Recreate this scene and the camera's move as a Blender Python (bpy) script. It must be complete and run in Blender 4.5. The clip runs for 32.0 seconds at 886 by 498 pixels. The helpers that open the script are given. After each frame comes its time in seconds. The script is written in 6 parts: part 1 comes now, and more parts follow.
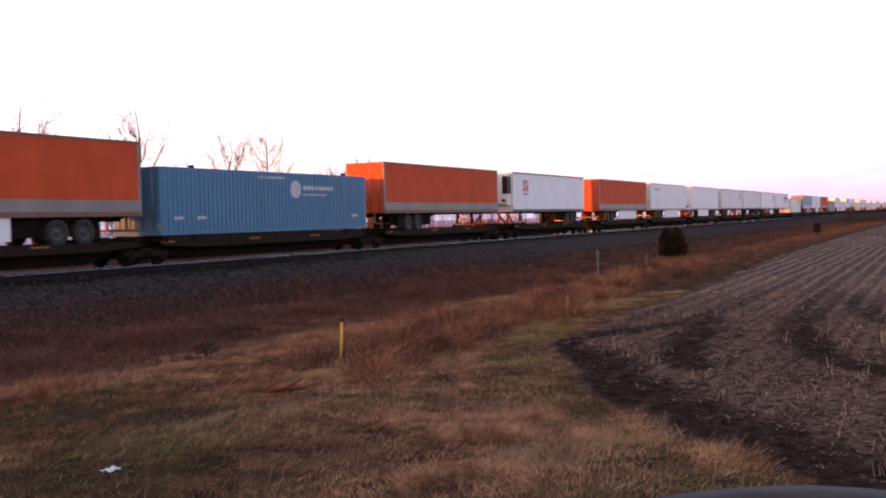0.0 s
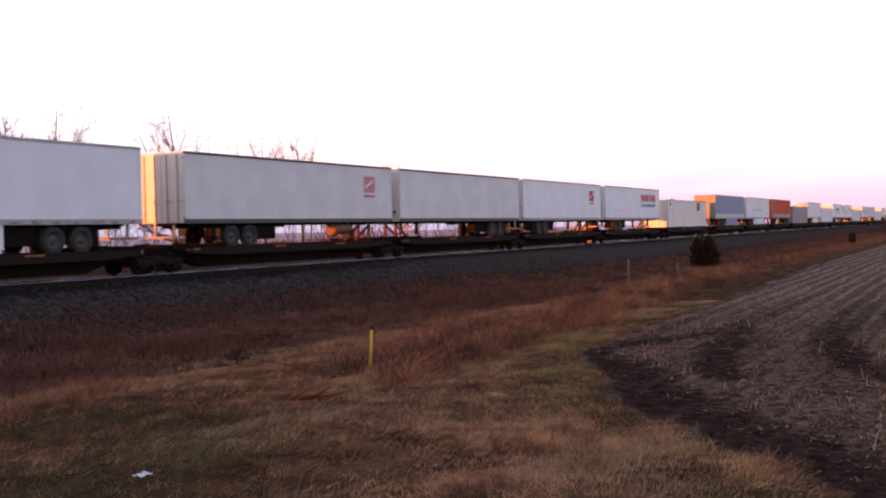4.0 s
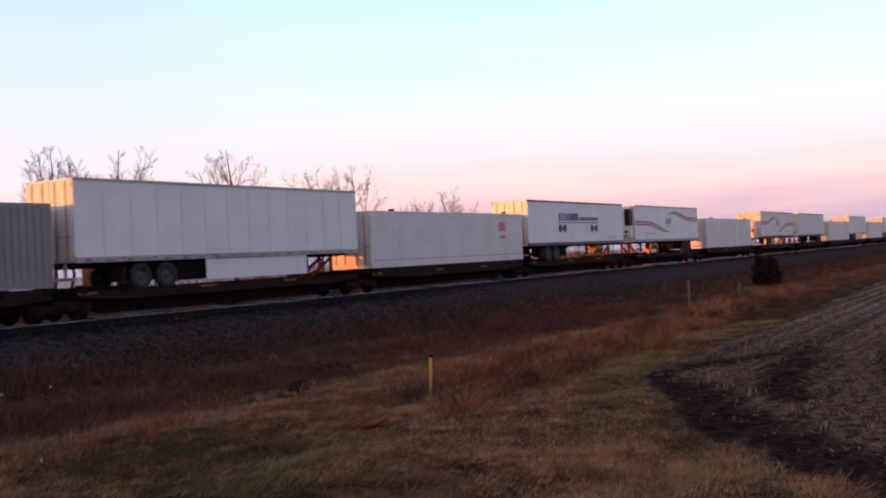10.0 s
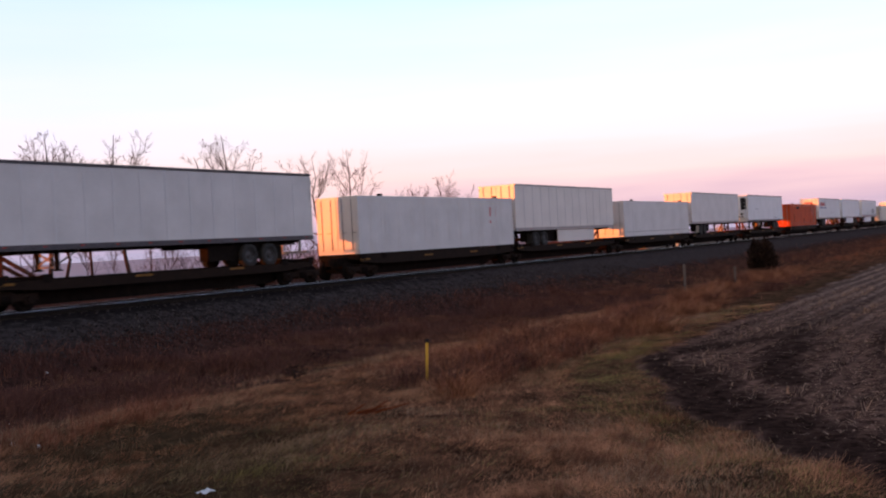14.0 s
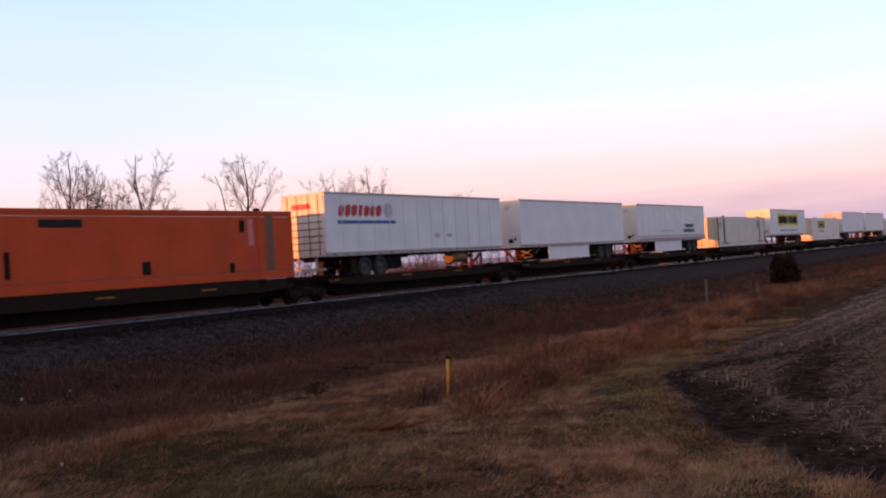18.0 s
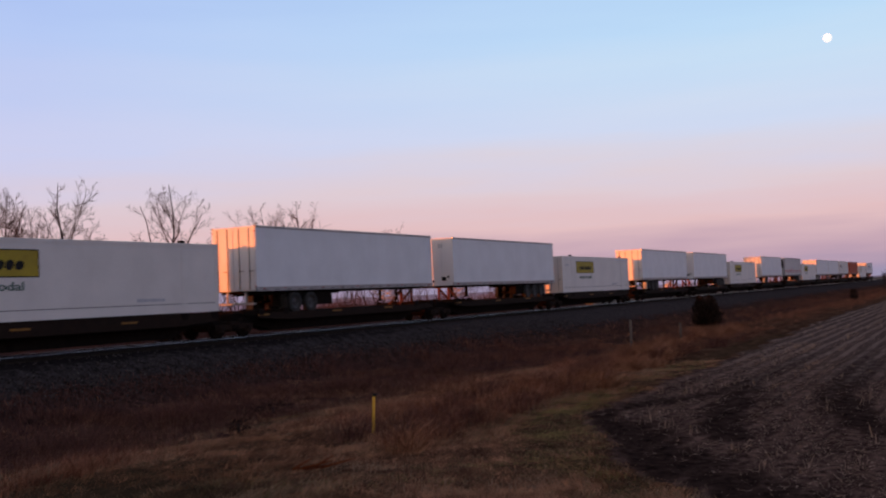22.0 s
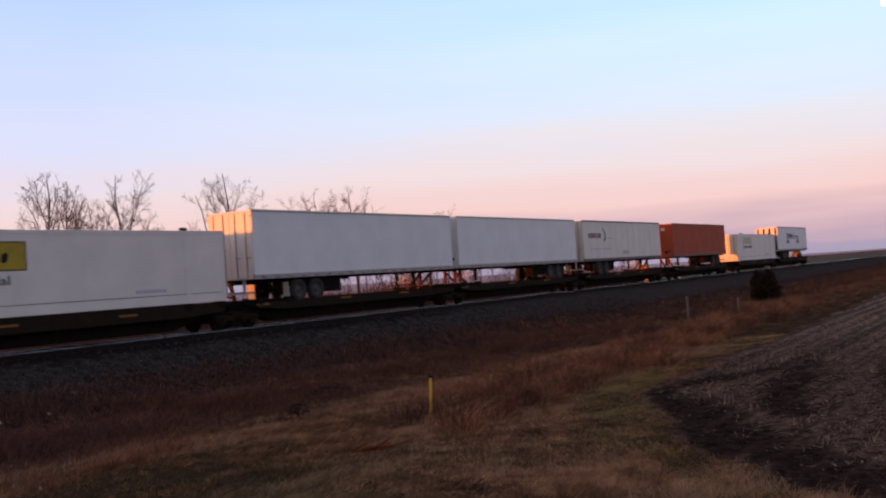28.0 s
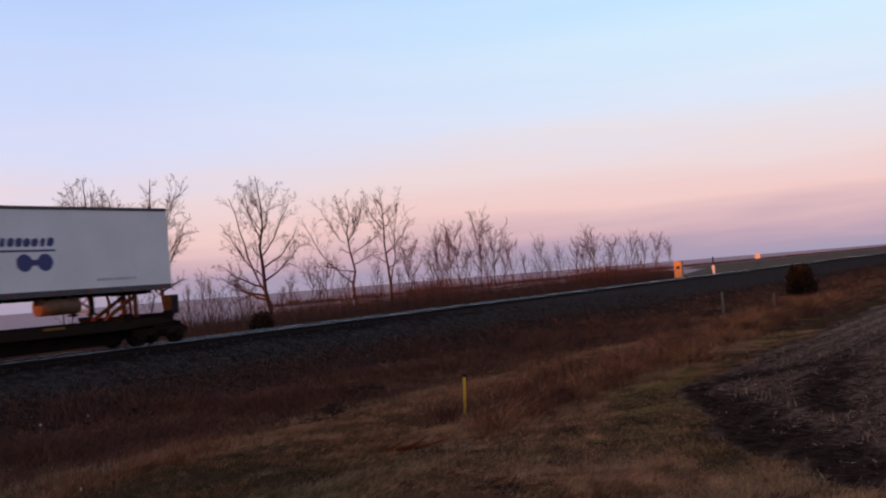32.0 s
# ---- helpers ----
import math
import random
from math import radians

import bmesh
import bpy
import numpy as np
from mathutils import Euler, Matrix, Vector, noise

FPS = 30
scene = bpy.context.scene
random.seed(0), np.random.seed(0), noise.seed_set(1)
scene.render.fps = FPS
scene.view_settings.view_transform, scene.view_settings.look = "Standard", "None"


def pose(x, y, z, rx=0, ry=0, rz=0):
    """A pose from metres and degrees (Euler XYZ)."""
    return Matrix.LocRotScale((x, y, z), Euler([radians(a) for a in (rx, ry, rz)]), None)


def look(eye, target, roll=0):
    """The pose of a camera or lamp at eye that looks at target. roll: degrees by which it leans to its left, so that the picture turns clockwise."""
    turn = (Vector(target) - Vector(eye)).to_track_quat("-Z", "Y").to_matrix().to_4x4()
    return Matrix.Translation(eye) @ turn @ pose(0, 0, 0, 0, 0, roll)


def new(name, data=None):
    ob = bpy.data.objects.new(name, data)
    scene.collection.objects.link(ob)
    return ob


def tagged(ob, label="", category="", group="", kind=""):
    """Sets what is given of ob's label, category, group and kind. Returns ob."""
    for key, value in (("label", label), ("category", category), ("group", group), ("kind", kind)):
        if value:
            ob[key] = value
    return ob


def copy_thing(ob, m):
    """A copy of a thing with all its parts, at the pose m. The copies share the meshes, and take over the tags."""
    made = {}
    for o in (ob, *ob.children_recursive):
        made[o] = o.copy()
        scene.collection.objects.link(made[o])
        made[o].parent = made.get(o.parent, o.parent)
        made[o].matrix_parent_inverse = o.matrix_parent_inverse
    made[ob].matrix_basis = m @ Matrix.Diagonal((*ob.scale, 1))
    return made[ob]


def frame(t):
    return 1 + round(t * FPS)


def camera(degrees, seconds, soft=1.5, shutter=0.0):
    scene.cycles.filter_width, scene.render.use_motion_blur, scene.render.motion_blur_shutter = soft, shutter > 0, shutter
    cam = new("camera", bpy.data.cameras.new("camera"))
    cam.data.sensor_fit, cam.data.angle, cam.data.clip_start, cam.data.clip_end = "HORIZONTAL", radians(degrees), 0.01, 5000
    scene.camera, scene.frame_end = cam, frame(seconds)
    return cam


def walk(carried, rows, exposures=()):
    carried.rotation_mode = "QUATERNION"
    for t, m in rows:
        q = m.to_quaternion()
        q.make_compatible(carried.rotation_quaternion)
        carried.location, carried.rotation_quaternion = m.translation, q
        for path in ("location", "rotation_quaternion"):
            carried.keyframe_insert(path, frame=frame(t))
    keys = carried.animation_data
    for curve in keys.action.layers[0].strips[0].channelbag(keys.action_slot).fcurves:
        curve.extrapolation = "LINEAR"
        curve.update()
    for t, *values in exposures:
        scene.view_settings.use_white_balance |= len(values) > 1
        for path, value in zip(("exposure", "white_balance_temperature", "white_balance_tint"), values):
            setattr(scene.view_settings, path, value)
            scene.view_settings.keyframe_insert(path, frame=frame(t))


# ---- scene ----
FOV = 49.1
EYE = Vector((0.0, 0.0, 3.4))
cam = camera(FOV, 32.0, soft=2.1, shutter=0.12)
# seconds, heading from the track's line, tilt, lean (degrees)
PATH = [
    (0, 27.45, -1.72, -1.49), (0.5, 27.43, -1.94, -1.21), (1, 27.32, -2.23, -1.19), (1.5, 27.27, -2.53, -1.26),
    (2, 27.32, -2.87, -0.90), (2.5, 27.47, -2.94, -0.41), (3, 27.69, -2.51, -0.48), (3.5, 28.52, -1.75, -0.86),
    (5.5, 30.11, 0.31, -2.05), (6, 30.53, 1.05, -2.03), (6.5, 30.87, 1.21, -2.17), (7, 31.07, 1.17, -2.25),
    (7.5, 31.18, 0.98, -2.44), (8, 31.20, 0.77, -2.64), (8.5, 31.31, 0.55, -2.53), (9, 31.65, 0.60, -3.13),
    (9.5, 32.16, 0.62, -3.16), (10, 32.48, 0.52, -2.93), (10.5, 32.64, 0.39, -2.75), (11, 32.62, 0.28, -3.05),
    (11.5, 32.70, 0.28, -3.52), (12, 32.76, 0.21, -3.32), (12.5, 32.65, 0.10, -3.23), (13, 32.51, -0.06, -3.10),
    (13.5, 32.38, -0.25, -3.15), (14, 32.29, -0.39, -3.10), (14.5, 32.25, -0.51, -3.19), (16.5, 33.06, 0.50, -3.53),
    (17, 33.31, 0.73, -3.49), (17.5, 33.40, 0.71, -3.51), (18, 33.42, 0.65, -3.47), (18.5, 33.32, 0.65, -3.45),
    (19, 29.81, 0.67, -2.62), (19.5, 28.81, 1.13, -2.13), (20, 27.52, 2.61, -1.60), (20.5, 28.44, 3.23, -1.50),
    (21, 28.61, 3.14, -1.78), (21.5, 28.87, 2.92, -2.25), (22, 29.12, 2.62, -2.46), (22.5, 29.34, 2.31, -3.21),
    (23, 30.10, 2.42, -3.35), (23.5, 31.01, 2.69, -3.44), (24, 30.88, 2.06, -3.39), (24.5, 30.62, 1.56, -3.29),
    (25, 30.95, 1.56, -3.40), (25.5, 31.36, 1.74, -3.54), (26, 31.78, 2.00, -3.70), (26.5, 32.01, 1.97, -3.79),
    (28.5, 32.40, 1.59, -3.94), (29, 32.57, 1.50, -4.01), (29.5, 32.66, 1.41, -3.98), (30, 32.67, 1.35, -4.44),
    (30.5, 33.27, 1.52, -4.69), (31, 33.79, 1.75, -4.51), (31.5, 34.08, 1.82, -4.63), (32, 34.17, 1.77, -4.61),
]


def aim(az, el, roll):
    a, e = radians(az), radians(el)
    return look(EYE, EYE + Vector((math.cos(a) * math.cos(e), math.sin(a) * math.cos(e), math.sin(e))), roll)


EXPOSURES = [(0, 1.27, 6700, 11), (1, 1.33, 6700, 11), (2, 1.53, 6700, 11), (3, 1.56, 6700, 11), (3.5, 1.35, 6680, 11), (5.5, 0.62, 6620, 10), (6, 0.5, 6580, 10), (7, 0.40, 6480, 11), (8, 0.46, 6600, 10), (9, 0.5, 6600, 10), (12, 0.52, 6600, 10), (14, 0.58, 6620, 10), (17, 0.55, 6600, 10),
             (18.5, 0.45, 6580, 10), (19, 0.4, 6550, 11), (20, 0.06, 6500, 13), (21, -0.07, 6450, 15), (22, -0.08, 6400, 14), (23, 0.04, 6460, 12), (24, 0.08, 6470, 12), (26, 0.13, 6550, 10), (29, 0.26, 6850, 9), (30, 0.3, 6950, 9), (31, 0.24, 6800, 10), (32, 0.12, 6700, 10)]
walk(cam, [(t, aim(a, e, r)) for t, a, e, r in PATH], EXPOSURES)

# ---- sky and sun ----
SUN_EL, LIGHT_AZ = 1.0, -22.0
sun = new("sun", bpy.data.lights.new("sun", "SUN"))
sun.data.energy, sun.data.angle, sun.data.color = 5.4, radians(1.0), (1.0, 0.225, 0.032)
la = radians(LIGHT_AZ)
sun.matrix_world = look((0, 0, 50), Vector((0, 0, 50)) + Vector((math.cos(la), math.sin(la), -math.tan(radians(SUN_EL)))))


def make_world():
    w = bpy.data.worlds.new("dawn_sky")
    scene.world = w
    w.use_nodes = True
    nt = w.node_tree
    nt.nodes.clear()
    out = nt.nodes.new("ShaderNodeOutputWorld")
    bg = nt.nodes.new("ShaderNodeBackground")
    sky = nt.nodes.new("ShaderNodeTexSky")
    sky.sky_type, sky.sun_disc = "NISHITA", False
    sky.sun_elevation, sky.sun_rotation = radians(SUN_EL), radians(270 + LIGHT_AZ * -1)
    tc = nt.nodes.new("ShaderNodeTexCoord")
    sep = nt.nodes.new("ShaderNodeSeparateXYZ")
    nt.links.new(tc.outputs["Generated"], sep.inputs[0])
    ramp = nt.nodes.new("ShaderNodeValToRGB")
    stops = [(0.0, (0.35, 0.31, 0.44)), (0.012, (0.40, 0.315, 0.435)), (0.03, (0.56, 0.385, 0.46)), (0.062, (0.80, 0.555, 0.55)),
             (0.10, (0.765, 0.63, 0.675)), (0.155, (0.63, 0.665, 0.885)), (0.26, (0.49, 0.625, 0.93)), (0.34, (0.40, 0.55, 0.90)), (0.5, (0.17, 0.21, 0.33)), (1.0, (0.10, 0.115, 0.17))]
    r = ramp.color_ramp
    while len(r.elements) < len(stops):
        r.elements.new(0.5)
    for e, (p, c) in zip(r.elements, stops):
        e.position, e.color = p, (*c, 1)
    haze = nt.nodes.new("ShaderNodeTexNoise")
    haze.inputs["Scale"].default_value, haze.inputs["Detail"].default_value = 3.0, 4
    flat = nt.nodes.new("ShaderNodeMapping")
    flat.inputs["Scale"].default_value = (1.0, 1.0, 11.0)
    nt.links.new(tc.outputs["Generated"], flat.inputs[0])
    nt.links.new(flat.outputs[0], haze.inputs["Vector"])
    lift = nt.nodes.new("ShaderNodeMath")
    lift.operation = "MULTIPLY_ADD"
    lift.inputs[1].default_value = 0.07
    nt.links.new(haze.outputs[0], lift.inputs[0])
    nt.links.new(sep.outputs[2], lift.inputs[2])
    drop = nt.nodes.new("ShaderNodeMath")
    drop.operation = "SUBTRACT"
    drop.inputs[1].default_value = 0.035
    nt.links.new(lift.outputs[0], drop.inputs[0])
    nt.links.new(drop.outputs[0], ramp.inputs[0])
    glow = nt.nodes.new("ShaderNodeMapRange")
    glow.inputs[1].default_value, glow.inputs[2].default_value = 0.2, -1.0
    nt.links.new(sep.outputs[0], glow.inputs[0])
    side = nt.nodes.new("ShaderNodeMapRange")
    side.inputs[1].default_value, side.inputs[2].default_value = 0.6, 1.0
    nt.links.new(sep.outputs[0], side.inputs[0])
    tint = nt.nodes.new("ShaderNodeMix")
    tint.data_type, tint.blend_type = "RGBA", "MULTIPLY"
    tint.inputs[7].default_value = (1.10, 1.24, 1.03, 1)
    high = nt.nodes.new("ShaderNodeMapRange")
    high.inputs[1].default_value, high.inputs[2].default_value = 0.08, 0.22
    nt.links.new(sep.outputs[2], high.inputs[0])
    fac = nt.nodes.new("ShaderNodeMath")
    fac.operation = "MULTIPLY"
    nt.links.new(side.outputs[0], fac.inputs[0])
    nt.links.new(high.outputs[0], fac.inputs[1])
    nt.links.new(fac.outputs[0], tint.inputs[0])
    nt.links.new(ramp.outputs[0], tint.inputs[6])
    east = nt.nodes.new("ShaderNodeMapRange")
    east.interpolation_type = "SMOOTHSTEP"
    east.inputs[1].default_value, east.inputs[2].default_value = -0.1, -0.95
    nt.links.new(sep.outputs[0], east.inputs[0])
    warm = nt.nodes.new("ShaderNodeMix")
    warm.data_type, warm.blend_type = "RGBA", "MULTIPLY"
    warm.inputs[7].default_value = (1.05, 0.76, 0.50, 1)
    nt.links.new(east.outputs[0], warm.inputs[0])
    nt.links.new(tint.outputs[2], warm.inputs[6])
    nt.links.new(warm.outputs[2], bg.inputs[0])
    low = nt.nodes.new("ShaderNodeBackground")
    weak = nt.nodes.new("ShaderNodeMath")
    weak.operation = "MULTIPLY"
    weak.inputs[1].default_value = 0.22
    nt.links.new(glow.outputs[0], weak.inputs[0])
    nt.links.new(sky.outputs[0], low.inputs[0])
    nt.links.new(weak.outputs[0], low.inputs[1])
    both = nt.nodes.new("ShaderNodeAddShader")
    nt.links.new(bg.outputs[0], both.inputs[0])
    nt.links.new(low.outputs[0], both.inputs[1])
    nt.links.new(both.outputs[0], out.inputs[0])


make_world()


# ---- materials ----
def mat(name, a, b=None, rough=0.7, metal=0.0, scale=6.0, fine=60.0, bump=0.2, dist=0.01, per="", spread=0.25, spec=0.3, sharp=(0.5, 1.0)):
    """A surface of two colours, mixed by coarse and fine noise; per: vary by object or island."""
    m = bpy.data.materials.new(name)
    m.use_nodes = True
    nt = m.node_tree
    L = nt.links.new
    bs = nt.nodes["Principled BSDF"]
    bs.inputs["Roughness"].default_value, bs.inputs["Metallic"].default_value = rough, metal
    bs.inputs["Specular IOR Level"].default_value = spec
    b = b or tuple(c * 0.7 for c in a)
    tc = nt.nodes.new("ShaderNodeTexCoord")
    n1, n2 = nt.nodes.new("ShaderNodeTexNoise"), nt.nodes.new("ShaderNodeTexNoise")
    n1.inputs["Scale"].default_value, n2.inputs["Scale"].default_value = scale, fine
    n1.inputs["Detail"].default_value = 5
    for n in (n1, n2):
        L(tc.outputs["Object"], n.inputs["Vector"])
    add = nt.nodes.new("ShaderNodeMath")
    add.operation = "MULTIPLY_ADD"
    L(n2.outputs[0], add.inputs[0])
    add.inputs[1].default_value = 0.5
    L(n1.outputs[0], add.inputs[2])
    rng = nt.nodes.new("ShaderNodeMapRange")
    rng.inputs[1].default_value, rng.inputs[2].default_value = sharp
    L(add.outputs[0], rng.inputs[0])
    mix = nt.nodes.new("ShaderNodeMix")
    mix.data_type = "RGBA"
    mix.inputs[6].default_value, mix.inputs[7].default_value = (*a, 1), (*b, 1)
    L(rng.outputs[0], mix.inputs[0])
    last = mix.outputs[2]
    if per:
        src = nt.nodes.new("ShaderNodeObjectInfo").outputs["Random"] if per == "object" else nt.nodes.new("ShaderNodeNewGeometry").outputs["Random Per Island"]
        hv = nt.nodes.new("ShaderNodeHueSaturation")
        mr = nt.nodes.new("ShaderNodeMapRange")
        mr.inputs[3].default_value, mr.inputs[4].default_value = 1 - spread, 1 + spread
        L(src, mr.inputs[0])
        L(mr.outputs[0], hv.inputs["Value"])
        L(last, hv.inputs["Color"])
        last = hv.outputs[0]
    L(last, bs.inputs["Base Color"])
    if bump:
        bp = nt.nodes.new("ShaderNodeBump")
        bp.inputs["Strength"].default_value, bp.inputs["Distance"].default_value = bump, dist
        L(n2.outputs[0], bp.inputs["Height"])
        L(bp.outputs[0], bs.inputs["Normal"])
    return m


def paint(name, col, dirt=0.25, rough=0.45):
    """Coachwork paint with dusty streaks that run down the panels."""
    m = mat(name, col, tuple(c * (1 - dirt) + 0.004 for c in col), rough, 0, 0.7, 25, 0.05, 0.003, spec=0.35)
    nt = m.node_tree
    st = nt.nodes.new("ShaderNodeTexNoise")
    st.inputs["Scale"].default_value, st.inputs["Detail"].default_value = 1.0, 4
    mp = nt.nodes.new("ShaderNodeMapping")
    mp.inputs["Scale"].default_value = (2.6, 2.6, 0.45)
    tc = nt.nodes.new("ShaderNodeTexCoord")
    nt.links.new(tc.outputs["Object"], mp.inputs[0])
    nt.links.new(mp.outputs[0], st.inputs["Vector"])
    mr = nt.nodes.new("ShaderNodeMapRange")
    mr.inputs[1].default_value, mr.inputs[2].default_value = 0.45, 0.85
    mr.inputs[4].default_value = 0.09 if min(col) > 0.4 else 0.35
    nt.links.new(st.outputs[0], mr.inputs[0])
    bs = nt.nodes["Principled BSDF"]
    old = bs.inputs["Base Color"].links[0].from_socket
    mix = nt.nodes.new("ShaderNodeMix")
    mix.data_type = "RGBA"
    mix.inputs[7].default_value = (col[0] * 0.6 + 0.01, col[1] * 0.58 + 0.008, col[2] * 0.55 + 0.006, 1)
    nt.links.new(mr.outputs[0], mix.inputs[0])
    nt.links.new(old, mix.inputs[6])
    nt.links.new(mix.outputs[2], bs.inputs["Base Color"])
    return m


WHITE = paint("white_paint", (0.73, 0.73, 0.77), 0.14)
IVORY = paint("ivory_paint", (0.65, 0.63, 0.64), 0.2)
CREAM = paint("cream_paint", (0.72, 0.67, 0.645), 0.15)
BEIGE = paint("beige_paint", (0.60, 0.565, 0.50), 0.2)
ORANGE = paint("orange_paint", (0.58, 0.084, 0.027), 0.3, 0.7)
BRICK = paint("brick_orange_paint", (0.44, 0.088, 0.048), 0.3, 0.7)
for o in (ORANGE, BRICK):
    o.node_tree.nodes["Principled BSDF"].inputs["Specular IOR Level"].default_value = 0.12
BLUE = paint("blue_paint", (0.047, 0.165, 0.30), 0.2)
SLATE = paint("slate_blue_paint", (0.105, 0.165, 0.31), 0.2)
GREY = paint("grey_paint", (0.238, 0.225, 0.24), 0.2)
BAND = paint("dull_grey_band", (0.23, 0.205, 0.20), 0.35)
RUDDY = mat("rust_stained_rail", (0.21, 0.10, 0.075), (0.12, 0.06, 0.045), 0.6)
GHOST = mat("ghost_lettering", (0.63, 0.63, 0.66), (0.66, 0.66, 0.68), 0.5)
PALE = paint("pale_grey_paint", (0.48, 0.46, 0.47), 0.25)
ALU = mat("mill_aluminium", (0.33, 0.32, 0.33), (0.2, 0.195, 0.2), 0.4, 0.6, 3, 40, 0.1, 0.002)
DARKRAIL = mat("dark_rail_metal", (0.10, 0.09, 0.10), (0.05, 0.045, 0.05), 0.5, 0.4)
STEEL = mat("black_underframe_steel", (0.0085, 0.007, 0.0068), (0.017, 0.012, 0.010), 0.95, 0.0, 4, 50, 0.3, spec=0.04)
RUST = mat("rusty_brown_steel", (0.024, 0.014, 0.010), (0.015, 0.010, 0.008), 0.9, 0.0, 3, 40, 0.3, spec=0.1)
YELLOW = mat("yellow_marking", (0.24, 0.105, 0.012), (0.06, 0.03, 0.01), 0.7, scale=3)
RUBBER = mat("tyre_rubber", (0.02, 0.02, 0.021), (0.035, 0.032, 0.03), 0.85)
RIM = mat("wheel_rim", (0.085, 0.08, 0.083), (0.035, 0.033, 0.033), 0.55, 0.4)
GUARD = mat("pale_guard_steel", (0.42, 0.40, 0.40), (0.25, 0.23, 0.22), 0.6, 0.2)
HITCH = mat("red_oxide_hitch", (0.19, 0.066, 0.04), (0.08, 0.03, 0.02), 0.8, spec=0.1)
TANK = mat("worn_tank_paint", (0.16, 0.085, 0.05), (0.09, 0.045, 0.025), 0.5)
LAMPRED = mat("red_marker_lens", (0.35, 0.02, 0.015), None, 0.3)
BLACK = mat("black_plastic", (0.015, 0.015, 0.017), (0.03, 0.03, 0.03), 0.7, spec=0.06)
LOGORED = mat("red_lettering", (0.45, 0.02, 0.03), (0.36, 0.02, 0.03), 0.5)
LOGOBLUE = mat("blue_lettering", (0.03, 0.08, 0.32), (0.03, 0.06, 0.24), 0.5)
LOGOFADE = mat("faded_red_mark", (0.55, 0.16, 0.17), (0.5, 0.2, 0.2), 0.5)
LOGONAVY = mat("navy_lettering", (0.045, 0.055, 0.19), (0.05, 0.055, 0.16), 0.5)
LOGOROSE = mat("dull_maroon_lettering", (0.20, 0.10, 0.12), (0.28, 0.16, 0.18), 0.6)
LOGOSKY = mat("sky_blue_mark", (0.08, 0.30, 0.52), (0.07, 0.25, 0.45), 0.5)
LOGOYEL = mat("yellow_sign", (0.72, 0.56, 0.02), (0.62, 0.46, 0.02), 0.5)
MUSTARD = mat("mustard_sign", (0.42, 0.31, 0.02), (0.28, 0.20, 0.02), 0.6, scale=2)
FADEYEL = mat("faded_yellow_sign", (0.58, 0.50, 0.24), (0.50, 0.45, 0.26), 0.6, scale=2)
LOGOBLK = mat("black_lettering", (0.018, 0.017, 0.017), (0.03, 0.028, 0.028), 0.8, spec=0.08)
LOGOGRN = mat("dark_green_label", (0.05, 0.10, 0.08), (0.06, 0.12, 0.09), 0.5)
LOGOGREY = mat("faded_grey_lettering", (0.38, 0.38, 0.43), (0.44, 0.44, 0.48), 0.5)
LOGOMAR = mat("maroon_stripe", (0.24, 0.03, 0.05), (0.2, 0.03, 0.05), 0.5)
STRIPEGRN = mat("green_stripe", (0.19, 0.24, 0.15), (0.18, 0.2, 0.15), 0.5)
STONE = mat("ballast_stone", (0.085, 0.070, 0.067), (0.026, 0.021, 0.020), 0.9, 0, 3, 30, 0.4, 0.02, "island", 0.75, spec=0.0)
TIE = mat("weathered_tie", (0.05, 0.04, 0.035), (0.03, 0.024, 0.02), 0.9, spec=0.0)
RAILHEAD = mat("polished_rail", (0.60, 0.60, 0.63), (0.22, 0.21, 0.22), 0.28, 0.9, 0.5, 3, sharp=(0.6, 0.85))
RAILWEB = mat("rusty_rail_web", (0.022, 0.017, 0.015), (0.014, 0.011, 0.010), 0.9, 0.0, spec=0.05)
BARK = mat("grey_bark", (0.062, 0.043, 0.040), (0.036, 0.025, 0.024), 0.9, 0, 3, 25, 0.4, spec=0.0)
TWIG = mat("red_brown_twigs", (0.085, 0.054, 0.051), (0.05, 0.032, 0.030), 0.9, spec=0.0)
BRUSH = mat("dry_brush", (0.125, 0.066, 0.058), (0.072, 0.038, 0.034), 0.9, per="island", spread=0.45, spec=0.0)
STRAW = mat("dry_short_grass", (0.56, 0.275, 0.16), (0.20, 0.092, 0.056), 0.9, 0, 1.3, 5, per="island", spread=0.5, spec=0.0, sharp=(0.6, 0.9))
REDGRASS = mat("dry_tall_grass", (0.38, 0.16, 0.098), (0.14, 0.05, 0.032), 0.9, 0, 0.9, 5, per="island", spread=0.45, spec=0.0, sharp=(0.6, 0.9))
MOSS = mat("dull_olive_turf", (0.31, 0.21, 0.12), (0.12, 0.083, 0.050), 0.9, 0, 1.3, 5, per="island", spread=0.5, spec=0.0, sharp=(0.6, 0.9))
STRAWTALL = mat("faded_orange_tussock", (0.50, 0.235, 0.135), (0.17, 0.070, 0.043), 0.9, 0, 0.9, 5, per="island", spread=0.5, spec=0.0, sharp=(0.6, 0.9))
PALEGRASS = mat("pale_dry_grass", (0.46, 0.30, 0.195), (0.26, 0.16, 0.105), 0.9, per="island", spread=0.4, spec=0.0)
WEED = mat("dark_dead_weeds", (0.18, 0.082, 0.066), (0.080, 0.038, 0.032), 0.9, per="island", spread=0.5, spec=0.0)
GREENGRASS = mat("green_short_grass", (0.33, 0.265, 0.105), (0.19, 0.15, 0.065), 0.9, 0, 0.9, 14, per="island", spread=0.4, spec=0.0)
